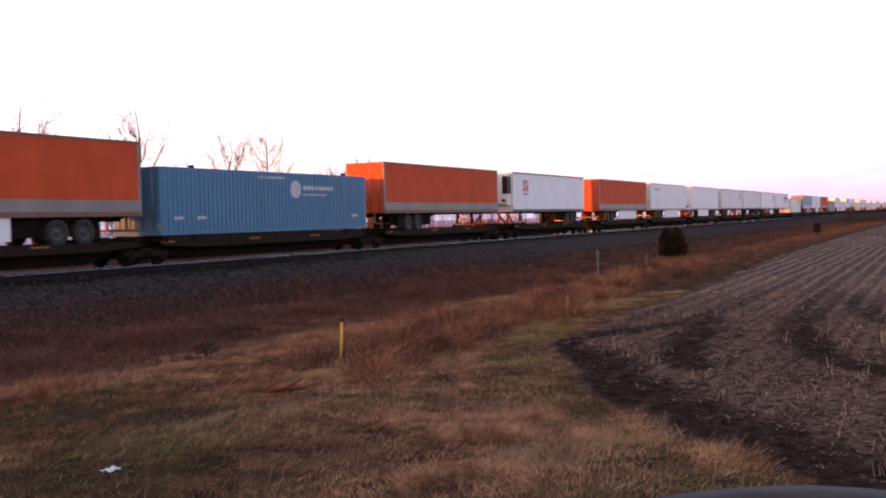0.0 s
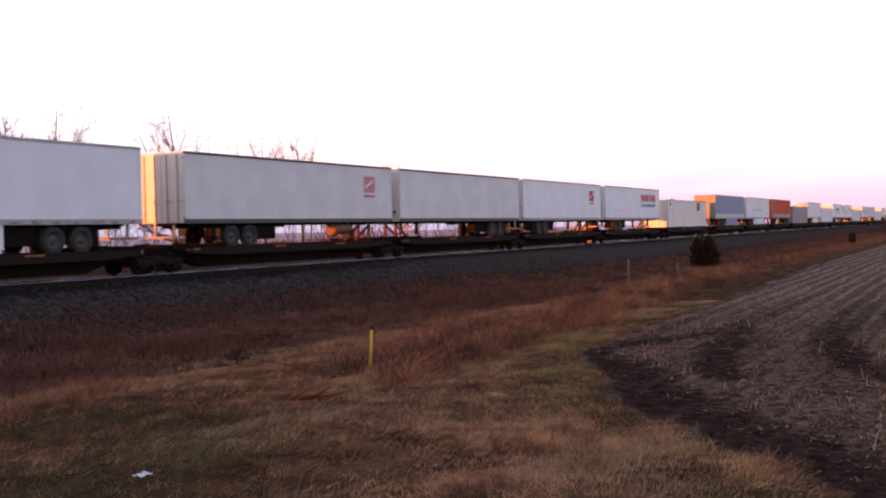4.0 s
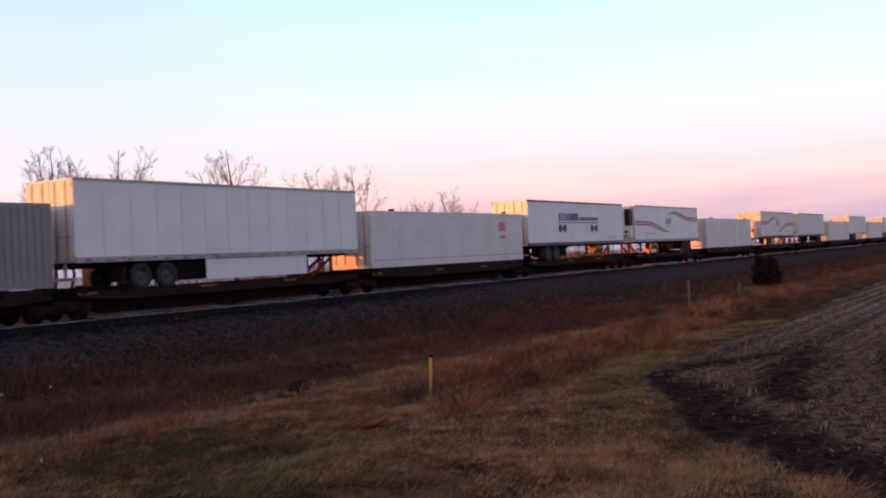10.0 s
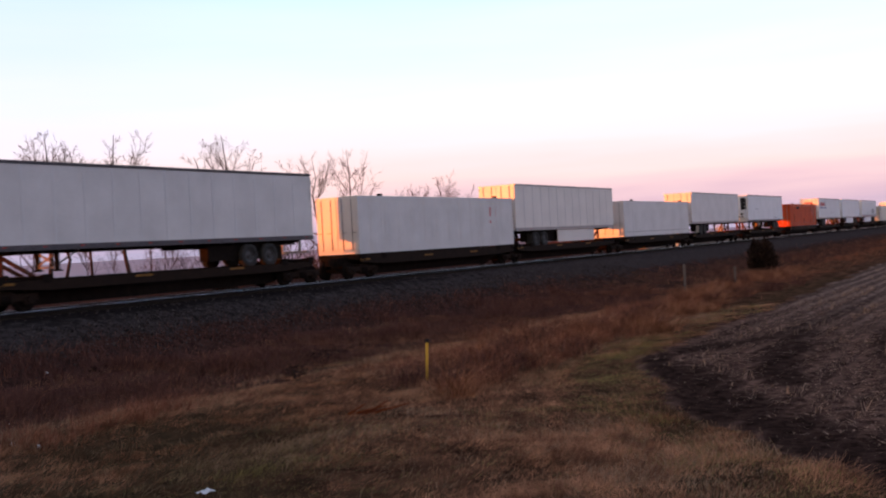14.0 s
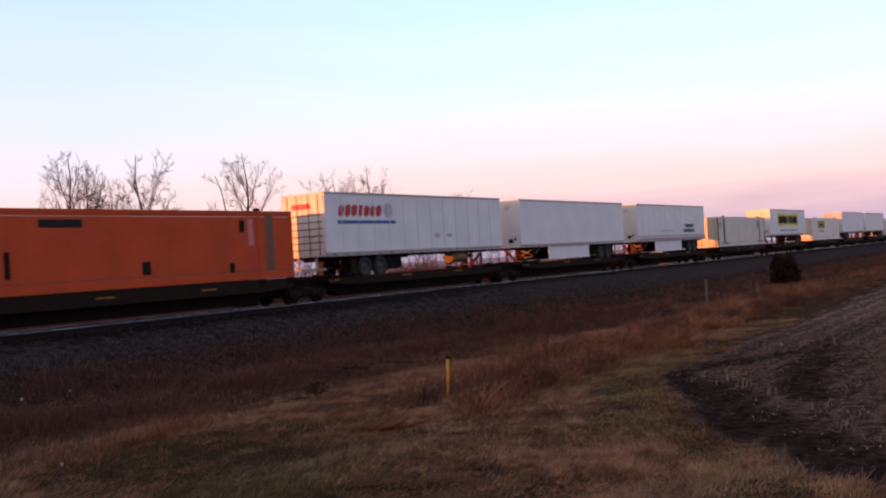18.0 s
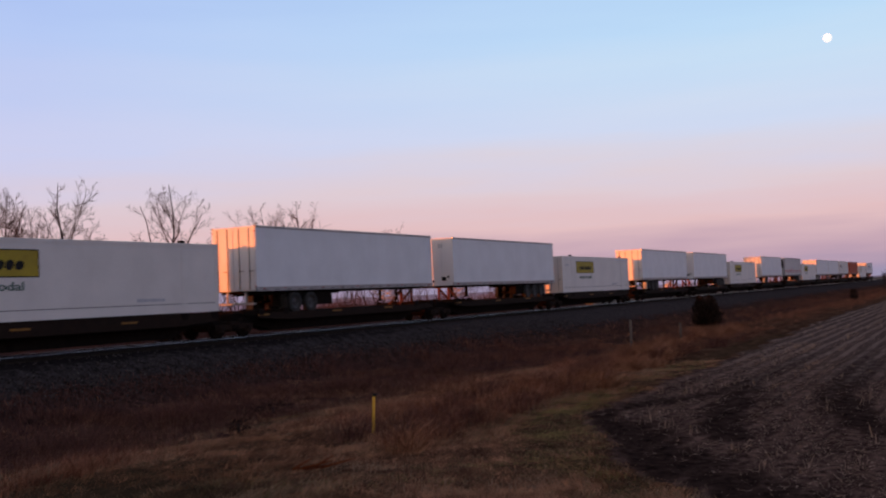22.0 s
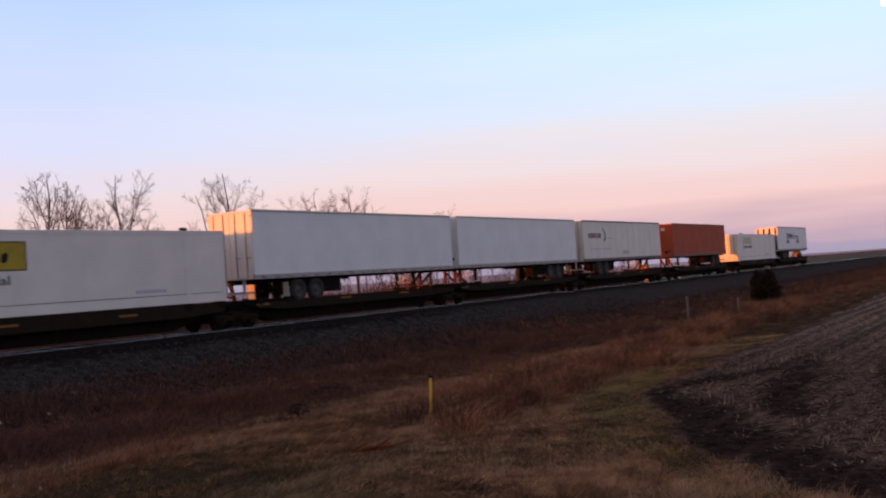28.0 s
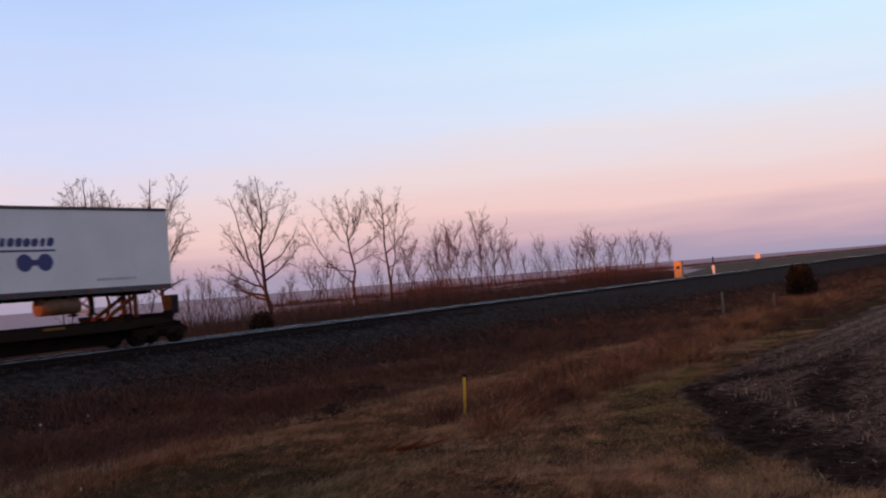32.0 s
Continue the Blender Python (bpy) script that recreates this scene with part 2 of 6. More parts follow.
STUBBLE = mat("corn_stubble", (0.50, 0.33, 0.245), (0.22, 0.138, 0.105), 0.9, per="island", spread=0.4, spec=0.0)
TWIGRED = mat("red_dead_wood", (0.22, 0.06, 0.025), (0.13, 0.04, 0.02), 0.9, spec=0.0)
CEDAR = mat("dark_evergreen", (0.026, 0.017, 0.0155), (0.040, 0.026, 0.021), 0.9, per="island", spread=0.4, spec=0.0)
POSTYEL = mat("yellow_plastic_post", (0.80, 0.46, 0.05), (0.62, 0.36, 0.05), 0.5)
WOODPOST = mat("grey_fence_wood", (0.2, 0.16, 0.14), (0.12, 0.1, 0.09), 0.9, spec=0.0)
SIGNBACK = mat("pale_sign_metal", (0.60, 0.55, 0.56), (0.48, 0.44, 0.45), 0.6, 0.1)
SILVER = mat("galvanised_cabinet", (0.36, 0.25, 0.16), (0.27, 0.18, 0.11), 0.6, 0.1)
PAPER = mat("white_litter", (0.75, 0.75, 0.78), (0.6, 0.6, 0.62), 0.8)
CARPAINT = mat("white_car_paint", (0.66, 0.60, 0.60), (0.60, 0.55, 0.55), 0.3, 0.0, spec=0.5)
CARTRIM = mat("dull_car_trim", (0.075, 0.060, 0.062), (0.045, 0.037, 0.038), 0.75, spec=0.1)


# ---- mesh helpers ----
MESHES = {}


def part(name, bm, material, parent=None, label=""):
    """Links a bmesh, or a mesh that is already made, as one object."""
    if isinstance(bm, bmesh.types.BMesh):
        me = bpy.data.meshes.new(name)
        bm.to_mesh(me)
        bm.free()
    else:
        me = bm
    if material and not me.materials:
        me.materials.append(material)
    ob = new(name, me)
    ob.parent = parent
    return tagged(ob, label)


def add_box(bm, x0, x1, y0, y1, z0, z1, bevel=0.0):
    vs = [bm.verts.new((x, y, z)) for x in (x0, x1) for y in (y0, y1) for z in (z0, z1)]
    fs = [bm.faces.new([vs[i] for i in q]) for q in ((0, 1, 3, 2), (4, 6, 7, 5), (0, 4, 5, 1), (2, 3, 7, 6), (0, 2, 6, 4), (1, 5, 7, 3))]
    if bevel:
        es = {e for f in fs for e in f.edges}
        bmesh.ops.bevel(bm, geom=list(es), offset=bevel, segments=2, affect="EDGES", profile=0.6)
    return bm


def box(*a, **k):
    return add_box(bmesh.new(), *a, **k)


def boxes(*rows):
    bm = bmesh.new()
    for r in rows:
        add_box(bm, *r)
    return bm


def add_cyl(bm, p0, p1, r0, r1=None, n=16, cap=True):
    p0, p1 = Vector(p0), Vector(p1)
    d = p1 - p0
    q = d.to_track_quat("Z", "Y").to_matrix()
    r1 = r0 if r1 is None else r1
    a = [[bm.verts.new(p + q @ Vector((r * math.cos(2 * math.pi * i / n), r * math.sin(2 * math.pi * i / n), 0))) for i in range(n)] for p, r in ((p0, r0), (p1, r1))]
    for i in range(n):
        bm.faces.new((a[0][i], a[0][(i + 1) % n], a[1][(i + 1) % n], a[1][i])).smooth = True
    if cap:
        bm.faces.new(a[0][::-1])
        bm.faces.new(a[1])
    return bm


def prism(pts, y0, y1):
    """An outline in x and z, given thickness along y."""
    bm = bmesh.new()
    a, b = [[bm.verts.new((x, y, z)) for x, z in pts] for y in (y0, y1)]
    for i in range(len(pts)):
        j = (i + 1) % len(pts)
        bm.faces.new((a[i], a[j], b[j], b[i]))
    bm.faces.new(a[::-1])
    bm.faces.new(b)
    return bm


def cyl(*a, **k):
    return add_cyl(bmesh.new(), *a, **k)


def add_lathe(bm, axis_y, prof, n=20):
    """A wheel shape round the y axis: prof is (radius, y) rows; axis_y shifts it."""
    rings = [[bm.verts.new((r * math.cos(2 * math.pi * i / n), axis_y + y, r * math.sin(2 * math.pi * i / n))) for i in range(n)] for r, y in prof]
    for a, b in zip(rings, rings[1:]):
        for i in range(n):
            bm.faces.new((a[i], b[i], b[(i + 1) % n], a[(i + 1) % n])).smooth = True
    for r, f in ((rings[0], 1), (rings[-1], -1)):
        bm.faces.new(r[::f])
    return bm


def shared(key, make):
    """One mesh for all alike parts."""
    if key not in MESHES:
        bm = make()
        me = bpy.data.meshes.new(key)
        bm.to_mesh(me)
        bm.free()
        MESHES[key] = me
    return MESHES[key]


def thing(name, label, category, group="", kind=""):
    return tagged(new(name), label, category, group, kind)


def quads(name, verts, faces, material, parent=None):
    """A mesh from arrays that code made; faces all of one size."""
    me = bpy.data.meshes.new(name)
    verts, faces = np.asarray(verts, np.float32), np.asarray(faces, np.int32)
    me.vertices.add(len(verts))
    me.vertices.foreach_set("co", verts.ravel())
    n, k = faces.shape
    me.loops.add(n * k)
    me.loops.foreach_set("vertex_index", faces.ravel())
    me.polygons.add(n)
    me.polygons.foreach_set("loop_start", np.arange(0, n * k, k, dtype=np.int32))
    me.polygons.foreach_set("loop_total", np.full(n, k, np.int32))
    me.update(calc_edges=True)
    me.materials.append(material)
    ob = new(name, me)
    ob.parent = parent
    return ob


# ---- ground ----
RAIL_Z, TRACK_Y, LOAD_LIFT = 1.82, 30.4, 0.08


def smooth(a, b, v):
    t = np.clip((v - a) / (b - a), 0, 1)
    return t * t * (3 - 2 * t)


def wave(x, y):
    return (np.sin(x * 0.61 + 1.3 * np.sin(y * 0.37)) + np.sin(y * 0.83 + 1.1 * np.sin(x * 0.29 + 2)) + np.sin(x * 1.7 + y * 1.3) * 0.5) / 2.5


def field_edge(x):
    """y of the boundary between grass and stubble field, at x."""
    xs = [-4000, 8, 12.8, 14, 16.75, 18, 22.0, 24.9, 29.2, 37.7, 50, 64, 90, 4000]
    ys = [-3000, -1.6, 1.7, 2.7, 4.9, 6.4, 8.4, 9.6, 9.75, 9.9, 10.2, 10.6, 11.4, 13.0]
    return np.interp(x, xs, ys)


VERGE = [(11.2, 1.6), (13.2, 3.0), (15.5, 5.2), (18.2, 7.6), (22.0, 9.5), (25.5, 10.5), (32, 10.7), (45, 11.0), (62, 11.4)]


def ground_height(x, y):
    x, y = np.asarray(x, float), np.asarray(y, float)
    near = 1 - smooth(16, 60, np.abs(x - 15) * 0.4 + np.abs(y - 12) * 0.2)
    z = 0.07 * wave(x, y) * (0.4 + near) + near * (1 - smooth(21, 24, y)) * (0.035 * wave(x * 2.3 + 1, y * 2.6) + 0.025 * wave(x * 4.7, y * 5.3 + 2))
    z = z - 0.22 * np.exp(-((y - 19.5) / 2.4) ** 2)
    z = z + 0.30 * np.exp(-((y - 12.4 - 0.065 * (x - 20)) / 0.75) ** 2) * smooth(19.0, 21.0, x) * (1 - smooth(60, 80, x)) * (0.7 + 0.45 * wave(x * 1.1, x * 0.7))
    bank = smooth(23.2, 27.6, y) * (1 - smooth(33.2, 37.8, y))
    z = z * (1 - bank) + bank * (RAIL_Z - 0.19)
    far = smooth(37.8, 46, y)
    z = z * (1 - 0.8 * far) + 0.25 * far
    foot = 3.4 - 2.9 * smooth(1.5, 4.0, y)
    ridge = (1 - smooth(foot, foot + 4.0, x)) * smooth(-16, -9, x) * (1 - smooth(60, 110, np.abs(y + 10)))
    # unseen hill added on the sun's side to shade low ground and wagon undersides
    rise = smooth(-175, -110, x) * (1 - smooth(-100, -60, x)) * (1 - smooth(350, 800, np.abs(y)))
    z = z + 5.4 * rise
    z = np.where(ridge > 0, np.maximum(z, z * (1 - ridge) + 1.75 * ridge), z)
    fld = smooth(0.0, 0.7, field_edge(x) - y)
    z = z * (1 - 0.75 * fld)
    z = z + fld * 0.006 * np.cos(y * 2 * math.pi / 0.76) * (1 - smooth(60, 120, np.abs(x))) - fld * 0.04
    return z


def spaced(fine0, fine1, step, far, grow=1.13):
    v = list(np.arange(fine0, fine1, step))
    s, p = step, v[-1]
    while p < far:
        s *= grow
        p += s
        v.append(p)
    s, p = step, v[0]
    while p > -far:
        s *= grow
        p -= s
        v.insert(0, p)
    return np.array(v)


def ground_material():
    m = mat("ground_soil", (0.16, 0.077, 0.045), (0.045, 0.023, 0.015), 1.0, 0, 1.1, 6, 0.15, 0.02, spec=0.0, sharp=(0.6, 0.9))
    nt = m.node_tree
    L = nt.links.new
    bs = nt.nodes["Principled BSDF"]
    last = bs.inputs["Base Color"].links[0].from_socket
    tc = nt.nodes.new("ShaderNodeTexCoord")
    nz = nt.nodes.new("ShaderNodeTexNoise")
    nz.inputs["Scale"].default_value, nz.inputs["Detail"].default_value, nz.inputs["Roughness"].default_value = 2.4, 10, 0.68
    L(tc.outputs["Object"], nz.inputs["Vector"])
    cols = {"soil": ((0.030, 0.0162, 0.0128), (0.165, 0.093, 0.073)), "damp": ((0.017, 0.0102, 0.0084), (0.060, 0.034, 0.027)),
            # far field litter and soil painted paler, haze put into their colour
            "stone": ((0.014, 0.0112, 0.0112), (0.027, 0.0217, 0.0215)), "pebble": ((0.022, 0.018, 0.0178), (0.078, 0.064, 0.063)), "hazed_residue": ((0.046, 0.027, 0.0225), (0.21, 0.135, 0.110)), "hazed_ballast": ((0.04, 0.031, 0.0305), (0.075, 0.059, 0.057)), "gravel": ((0.20, 0.162, 0.135), (0.12, 0.098, 0.08)),
            # far ground is lavender: the haze over it is painted as colour
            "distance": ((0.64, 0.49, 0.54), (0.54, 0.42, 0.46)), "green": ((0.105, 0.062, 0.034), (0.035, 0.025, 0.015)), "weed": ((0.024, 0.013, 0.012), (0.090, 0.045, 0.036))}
    spread = nt.nodes.new("ShaderNodeMapRange")
    spread.inputs[1].default_value, spread.inputs[2].default_value = 0.34, 0.66
    L(nz.outputs[0], spread.inputs[0])
    big = nt.nodes.new("ShaderNodeTexNoise")
    big.inputs["Scale"].default_value, big.inputs["Detail"].default_value, big.inputs["Roughness"].default_value = 0.9, 8, 0.7
    wide = nt.nodes.new("ShaderNodeMapping")
    wide.inputs["Scale"].default_value = (0.45, 1.3, 1.0)
    L(tc.outputs["Object"], wide.inputs[0])
    L(wide.outputs[0], big.inputs["Vector"])
    grit = nt.nodes.new("ShaderNodeTexNoise")
    grit.inputs["Scale"].default_value, grit.inputs["Detail"].default_value, grit.inputs["Roughness"].default_value = 3.2, 12, 0.82
    L(tc.outputs["Object"], grit.inputs["Vector"])
    crumb = nt.nodes.new("ShaderNodeMapRange")
    crumb.inputs[1].default_value, crumb.inputs[2].default_value = 0.41, 0.59
    L(grit.outputs[0], crumb.inputs[0])
    thin = nt.nodes.new("ShaderNodeMapRange")
    thin.inputs[1].default_value, thin.inputs[2].default_value, thin.inputs[4].default_value = 0.50, 0.92, 0.62
    rows = nt.nodes.new("ShaderNodeTexWave")
    rows.wave_type, rows.bands_direction = "BANDS", "Y"
    rows.inputs["Scale"].default_value, rows.inputs["Distortion"].default_value, rows.inputs["Detail"].default_value, rows.inputs["Detail Scale"].default_value = 0.413, 1.0, 3, 0.35
    L(tc.outputs["Object"], rows.inputs["Vector"])
    for k, (a, b) in cols.items():
        at = nt.nodes.new("ShaderNodeAttribute")
        at.attribute_name = k
        inner, outer = nt.nodes.new("ShaderNodeMix"), nt.nodes.new("ShaderNodeMix")
        inner.data_type = outer.data_type = "RGBA"
        inner.inputs[6].default_value, inner.inputs[7].default_value = (*a, 1), (*b, 1)
        L((spread if k in ("distance", "gravel", "green") else crumb).outputs[0], inner.inputs[0])
        ink = inner.outputs[2]
        if k in ("soil", "hazed_residue"):
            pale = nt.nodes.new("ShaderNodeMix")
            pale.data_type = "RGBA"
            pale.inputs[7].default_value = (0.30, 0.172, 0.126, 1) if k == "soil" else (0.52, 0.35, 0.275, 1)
            if k == "soil":
                L(rows.outputs["Fac"], thin.inputs[0])
            amt = nt.nodes.new("ShaderNodeMath")
            amt.operation = "MULTIPLY"
            L(thin.outputs[0], amt.inputs[0])
            L(crumb.outputs[0], amt.inputs[1])
            L(amt.outputs[0], pale.inputs[0])
            L(ink, pale.inputs[6])
            ink = pale.outputs[2]
        rag = nt.nodes.new("ShaderNodeMath")
        rag.operation = "MULTIPLY_ADD"
        L((big if k == "damp" else nz).outputs[0], rag.inputs[0])
        rag.inputs[1].default_value = 2.8 if k == "damp" else 3.2
        L(at.outputs["Fac"], rag.inputs[2])
        cut = nt.nodes.new("ShaderNodeMapRange")
        cut.interpolation_type = "SMOOTHSTEP"
        cut.inputs[1].default_value, cut.inputs[2].default_value = (1.35, 2.75) if k == "damp" else ((1.3, 2.9) if k in ("pebble", "green", "hazed_residue") else (1.85, 2.35))
        L(rag.outputs[0], cut.inputs[0])
        here = nt.nodes.new("ShaderNodeMapRange")
        here.inputs[2].default_value = 0.3
        L(at.outputs["Fac"], here.inputs[0])
        only = nt.nodes.new("ShaderNodeMath")
        only.operation = "MULTIPLY"
        L(cut.outputs[0], only.inputs[0])
        L(here.outputs[0], only.inputs[1])
        L(only.outputs[0], outer.inputs[0])
        L(last, outer.inputs[6])
        L(ink, outer.inputs[7])
        last = outer.outputs[2]
    L(last, bs.inputs["Base Color"])
    clod = nt.nodes.new("ShaderNodeBump")
    clod.inputs["Strength"].default_value, clod.inputs["Distance"].default_value = 0.55, 0.10
    L(grit.outputs[0], clod.inputs["Height"])
    L(clod.outputs[0], bs.inputs["Normal"])
    return m


def track_band(x, y, pts, w):
    """1 along a bent line of points, falling to 0 at w."""
    best = np.full(np.broadcast(x, y).shape, 1e9)
    for (ax, ay), (bx, by) in zip(pts, pts[1:]):
        dx, dy = bx - ax, by - ay
        t = np.clip(((x - ax) * dx + (y - ay) * dy) / (dx * dx + dy * dy), 0, 1)
        best = np.minimum(best, np.hypot(x - ax - t * dx, y - ay - t * dy))
    return 1 - smooth(w * 0.2, w * 1.25, best)


DAMP_LINES = [([(9, -2.0), (13.1, 1.3), (14.9, 2.6), (16.2, 3.7), (17.8, 5.0), (19.9, 6.5), (23.0, 8.4)], 1.7),
              ([(22.9, 8.9), (25.6, 9.3), (28.4, 8.4), (30.8, 7.4), (34.0, 7.1), (44.4, 6.9), (56.2, 7.2), (94.9, 8.4)], 0.6),
              ([(32, 6.9), (24.0, 5.9), (21.8, 5.1)], 0.8),
              ([(60, 5.4), (39.9, 4.4), (29.9, 3.9), (26.2, 3.2), (23.0, 2.1), (22.2, 1.0)], 0.9),
              ([(42, 3.2), (35.6, 2.6), (32.3, 1.5)], 0.9),
              ([(11, -6), (15, -3.4), (20, -1.8)], 1.2)]


def make_ground():
    X, Y = spaced(4, 75, 0.27, 4200), spaced(-8, 40, 0.2, 4200)
    gx, gy = np.meshgrid(X, Y, indexing="ij")
    gz = ground_height(gx, gy)
    v = np.stack([gx, gy, gz], -1).reshape(-1, 3)
    nx, ny = gx.shape
    i = np.arange(nx * ny).reshape(nx, ny)
    f = np.stack([i[:-1, :-1], i[1:, :-1], i[1:, 1:], i[:-1, 1:]], -1).reshape(-1, 4)
    ob = quads("ground", v, f, ground_material())
    jit = 0.35 * wave(gx * 2.3, gy * 2.9)
    soil = smooth(-0.3, 0.5, field_edge(gx) - gy + jit)
    soil *= (gx > -200) | (gy < -100)
    damp = 0.30 * (1 - smooth(40, 60, gx))
    for pts, w in DAMP_LINES:
        damp = np.maximum(damp, track_band(gx + jit * 0.6, gy + jit * 0.5, pts, w))
    stone = smooth(24.3, 25.6, gy + jit) * (1 - smooth(35.6, 37, gy))
    pebble = smooth(24.4, 25.2, gy + jit) * (1 - smooth(26.4, 27.6, gy + jit))
    bearing = np.degrees(np.arctan2(gy, np.maximum(gx, 0.01)))
    open_side = 1 - smooth(19.8, 20.8, bearing)
    gravel = smooth(37.6, 38.4, gy) * (1 - smooth(146, 149, gy)) * open_side * (gx > 0)
    gravel = np.maximum(gravel, (1 - smooth(2.0, 2.6, gx + 2.9 * smooth(1.5, 4.0, gy))) * smooth(-9, -8.4, gx) * (1 - smooth(60, 110, np.abs(gy + 10))))
    # where the haze-coloured far ground begins
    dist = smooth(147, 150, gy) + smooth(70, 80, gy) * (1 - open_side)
    green = smooth(0.25, 0.8, wave(gx * 0.8 + 3, gy * 0.7) + 0.25) * (1 - smooth(9, 13, gy)) * (1 - soil)
    green = np.maximum(green * 0.7, (1 - soil) * smooth(36, 50, np.degrees(np.arctan2(gy, np.maximum(gx, 0.01)))) * (1 - smooth(17, 20, gy)))
    green = np.maximum(green, (1 - soil) * track_band(gx, gy, VERGE, 1.1) * (1 - 0.5 * smooth(16, 22, gx)))
    weed = smooth(16.6, 18.6, gy + 2.5 * jit) * (1 - smooth(24.9, 25.8, gy + jit)) * (1 - 0.6 * smooth(34, 60, gx)) * 1.5
    # ballast colour is lifted farther along the line to paint haze over it
    for k, val in (("soil", soil * 2), ("damp", damp * soil * 1.25), ("stone", stone * 2.2), ("pebble", pebble * stone), ("hazed_residue", soil * 1.5 * smooth(22, 70, gx)), ("hazed_ballast", stone * 1.4 * smooth(26, 70, gx)), ("gravel", gravel * 2), ("distance", np.clip(dist, 0, 1) * 2), ("green", green), ("weed", weed)):
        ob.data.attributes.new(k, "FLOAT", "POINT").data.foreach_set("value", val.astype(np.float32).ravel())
    return tagged(ob, "uneven brown winter ground with dead grass, bare field soil and a railway bank", "ground", kind="structure")


make_ground()


# ---- track ----
def rail_mesh(prof):
    """A rail profile drawn out along the line in 8 m lengths, longer ones far off."""
    xs = list(range(-120, 400, 8)) + list(range(400, 1500, 50)) + [1500]
    bm = bmesh.new()
    rows = [[bm.verts.new((x, y, z)) for y, z in prof] for x in xs]
    n = len(prof)
    for a, b in zip(rows, rows[1:]):
        for i in range(n):
            bm.faces.new((a[i], b[i], b[(i + 1) % n], a[(i + 1) % n]))
    return bm


def make_track():
    track = thing("railway_track", "single straight railway track on dark ballast with worn rails", "railway track", kind="structure")
    for s in (-0.7525, 0.7525):
        y = TRACK_Y + s
        r = part("rail", rail_mesh([(-0.07, -0.172), (0.07, -0.172), (0.07, -0.155), (0.009, -0.14), (0.009, -0.05), (-0.009, -0.05), (-0.009, -0.14), (-0.07, -0.155)]), RAILWEB, track, "rusty steel rail")
        r.location = (0, y, RAIL_Z)
        part("rail_head", rail_mesh([(-0.037, -0.045), (0.037, -0.045), (0.037, -0.008), (0.025, 0.0), (-0.025, 0.0), (-0.037, -0.008)]), RAILWEB, r, "rusty rail head")
        part("running_surface", rail_mesh([(-0.038, -0.030), (0.038, -0.030), (0.028, 0.003), (-0.028, 0.003)]), RAILHEAD, r, "bright worn running surface")
    me = shared("tie", lambda: box(-0.11, 0.11, -1.3, 1.3, -0.17, 0, bevel=0.012))
    for i in range(280):
        ob = part("tie", me, TIE, track)
        ob.location = (4 + i * 0.52, TRACK_Y, RAIL_Z - 0.165)


make_track()


# ---- the train ----
SPEED, SLOW, T_MID = 28.741, 0.00441, 16.0
NOSE, LONG, HALF = 0.0, 16.15, 1.295


def decal(parent, material, x0, x1, z0, z1, name="logo", depth=0.006, side=-1):
    y0 = side * (HALF + 0.004)
    return part(name, box(x0, x1, min(y0, y0 + side * depth), max(y0, y0 + side * depth), z0, z1), material, parent)


def word(parent, material, x0, x1, z0, z1, n, slant=0.0, seed=1, off=0.0, tight=1.0):
    """A row of plain clipped blocks as long and high as a word of n letters."""
    rnd = random.Random(seed)
    w = (x1 - x0) / n
    for i in range(n):
        inset = rnd.choice((0.06, 0.08, 0.2)) * w * tight
        a, b = x0 + i * w + inset, x0 + (i + 1) * w - inset
        t = z1 - (z1 - z0) * rnd.choice((0, 0, 0.06))
        c = 0.28 * tight * min(b - a, t - z0)
        out = ((a + c, z0), (b - c, z0), (b, z0 + c), (b, t - c), (b - c, t), (a + c, t), (a, t - c), (a, z0 + c))
        part("letter_block", prism([(px + slant * (pz - z0), pz) for px, pz in out], -HALF - 0.012 - off, -HALF - 0.004 - off), material, parent)


def text(parent, material, body, x0, x1, z0, z1, off=0.006):
    """Words that can be read, raised on the near side."""
    cu = bpy.data.curves.new("lettering", "FONT")
    cu.body, cu.extrude, cu.offset = body, 0.02, 0.018
    ob = new("lettering", cu)
    me = bpy.data.meshes.new_from_object(ob.evaluated_get(bpy.context.evaluated_depsgraph_get()))
    bpy.data.objects.remove(ob)
    co = np.empty(len(me.vertices) * 3, np.float32)
    me.vertices.foreach_get("co", co)
    co = co.reshape(-1, 3)
    lo, hi = co.min(0), co.max(0)
    u = (co - lo) / (hi - lo)
    out = np.stack([x0 + u[:, 0] * (x1 - x0), -HALF - off - u[:, 2] * 0.006, z0 + u[:, 1] * (z1 - z0)], -1)
    me.vertices.foreach_set("co", out.astype(np.float32).ravel())
    me.update()
    me.materials.clear()
    return part("lettering", me, material, parent)


def ribbon(parent, material, f, x0, x1, h, n=28, name="stripe"):
    """A stripe along a curve z = f(x) on the near side."""
    bm = bmesh.new()
    rows = []
    for i in range(n + 1):
        x = x0 + (x1 - x0) * i / n
        z = f(x)
        w = h(x) if callable(h) else h
        rows.append([bm.verts.new((x, -HALF - d, z + s)) for d, s in ((0.004, 0), (0.011, 0), (0.011, w), (0.004, w))])
    for a, b in zip(rows, rows[1:]):
        for i in range(4):
            bm.faces.new((a[i], b[i], b[(i + 1) % 4], a[(i + 1) % 4]))
    for r, k in ((rows[0], -1), (rows[-1], 1)):
        bm.faces.new(r[::k])
    return part(name, bm, material, parent)


def disc(parent, material, x, z, r, name="logo"):
    return part(name, cyl((x, -HALF - 0.004, z), (x, -HALF - 0.014, z), r, n=24), material, parent)


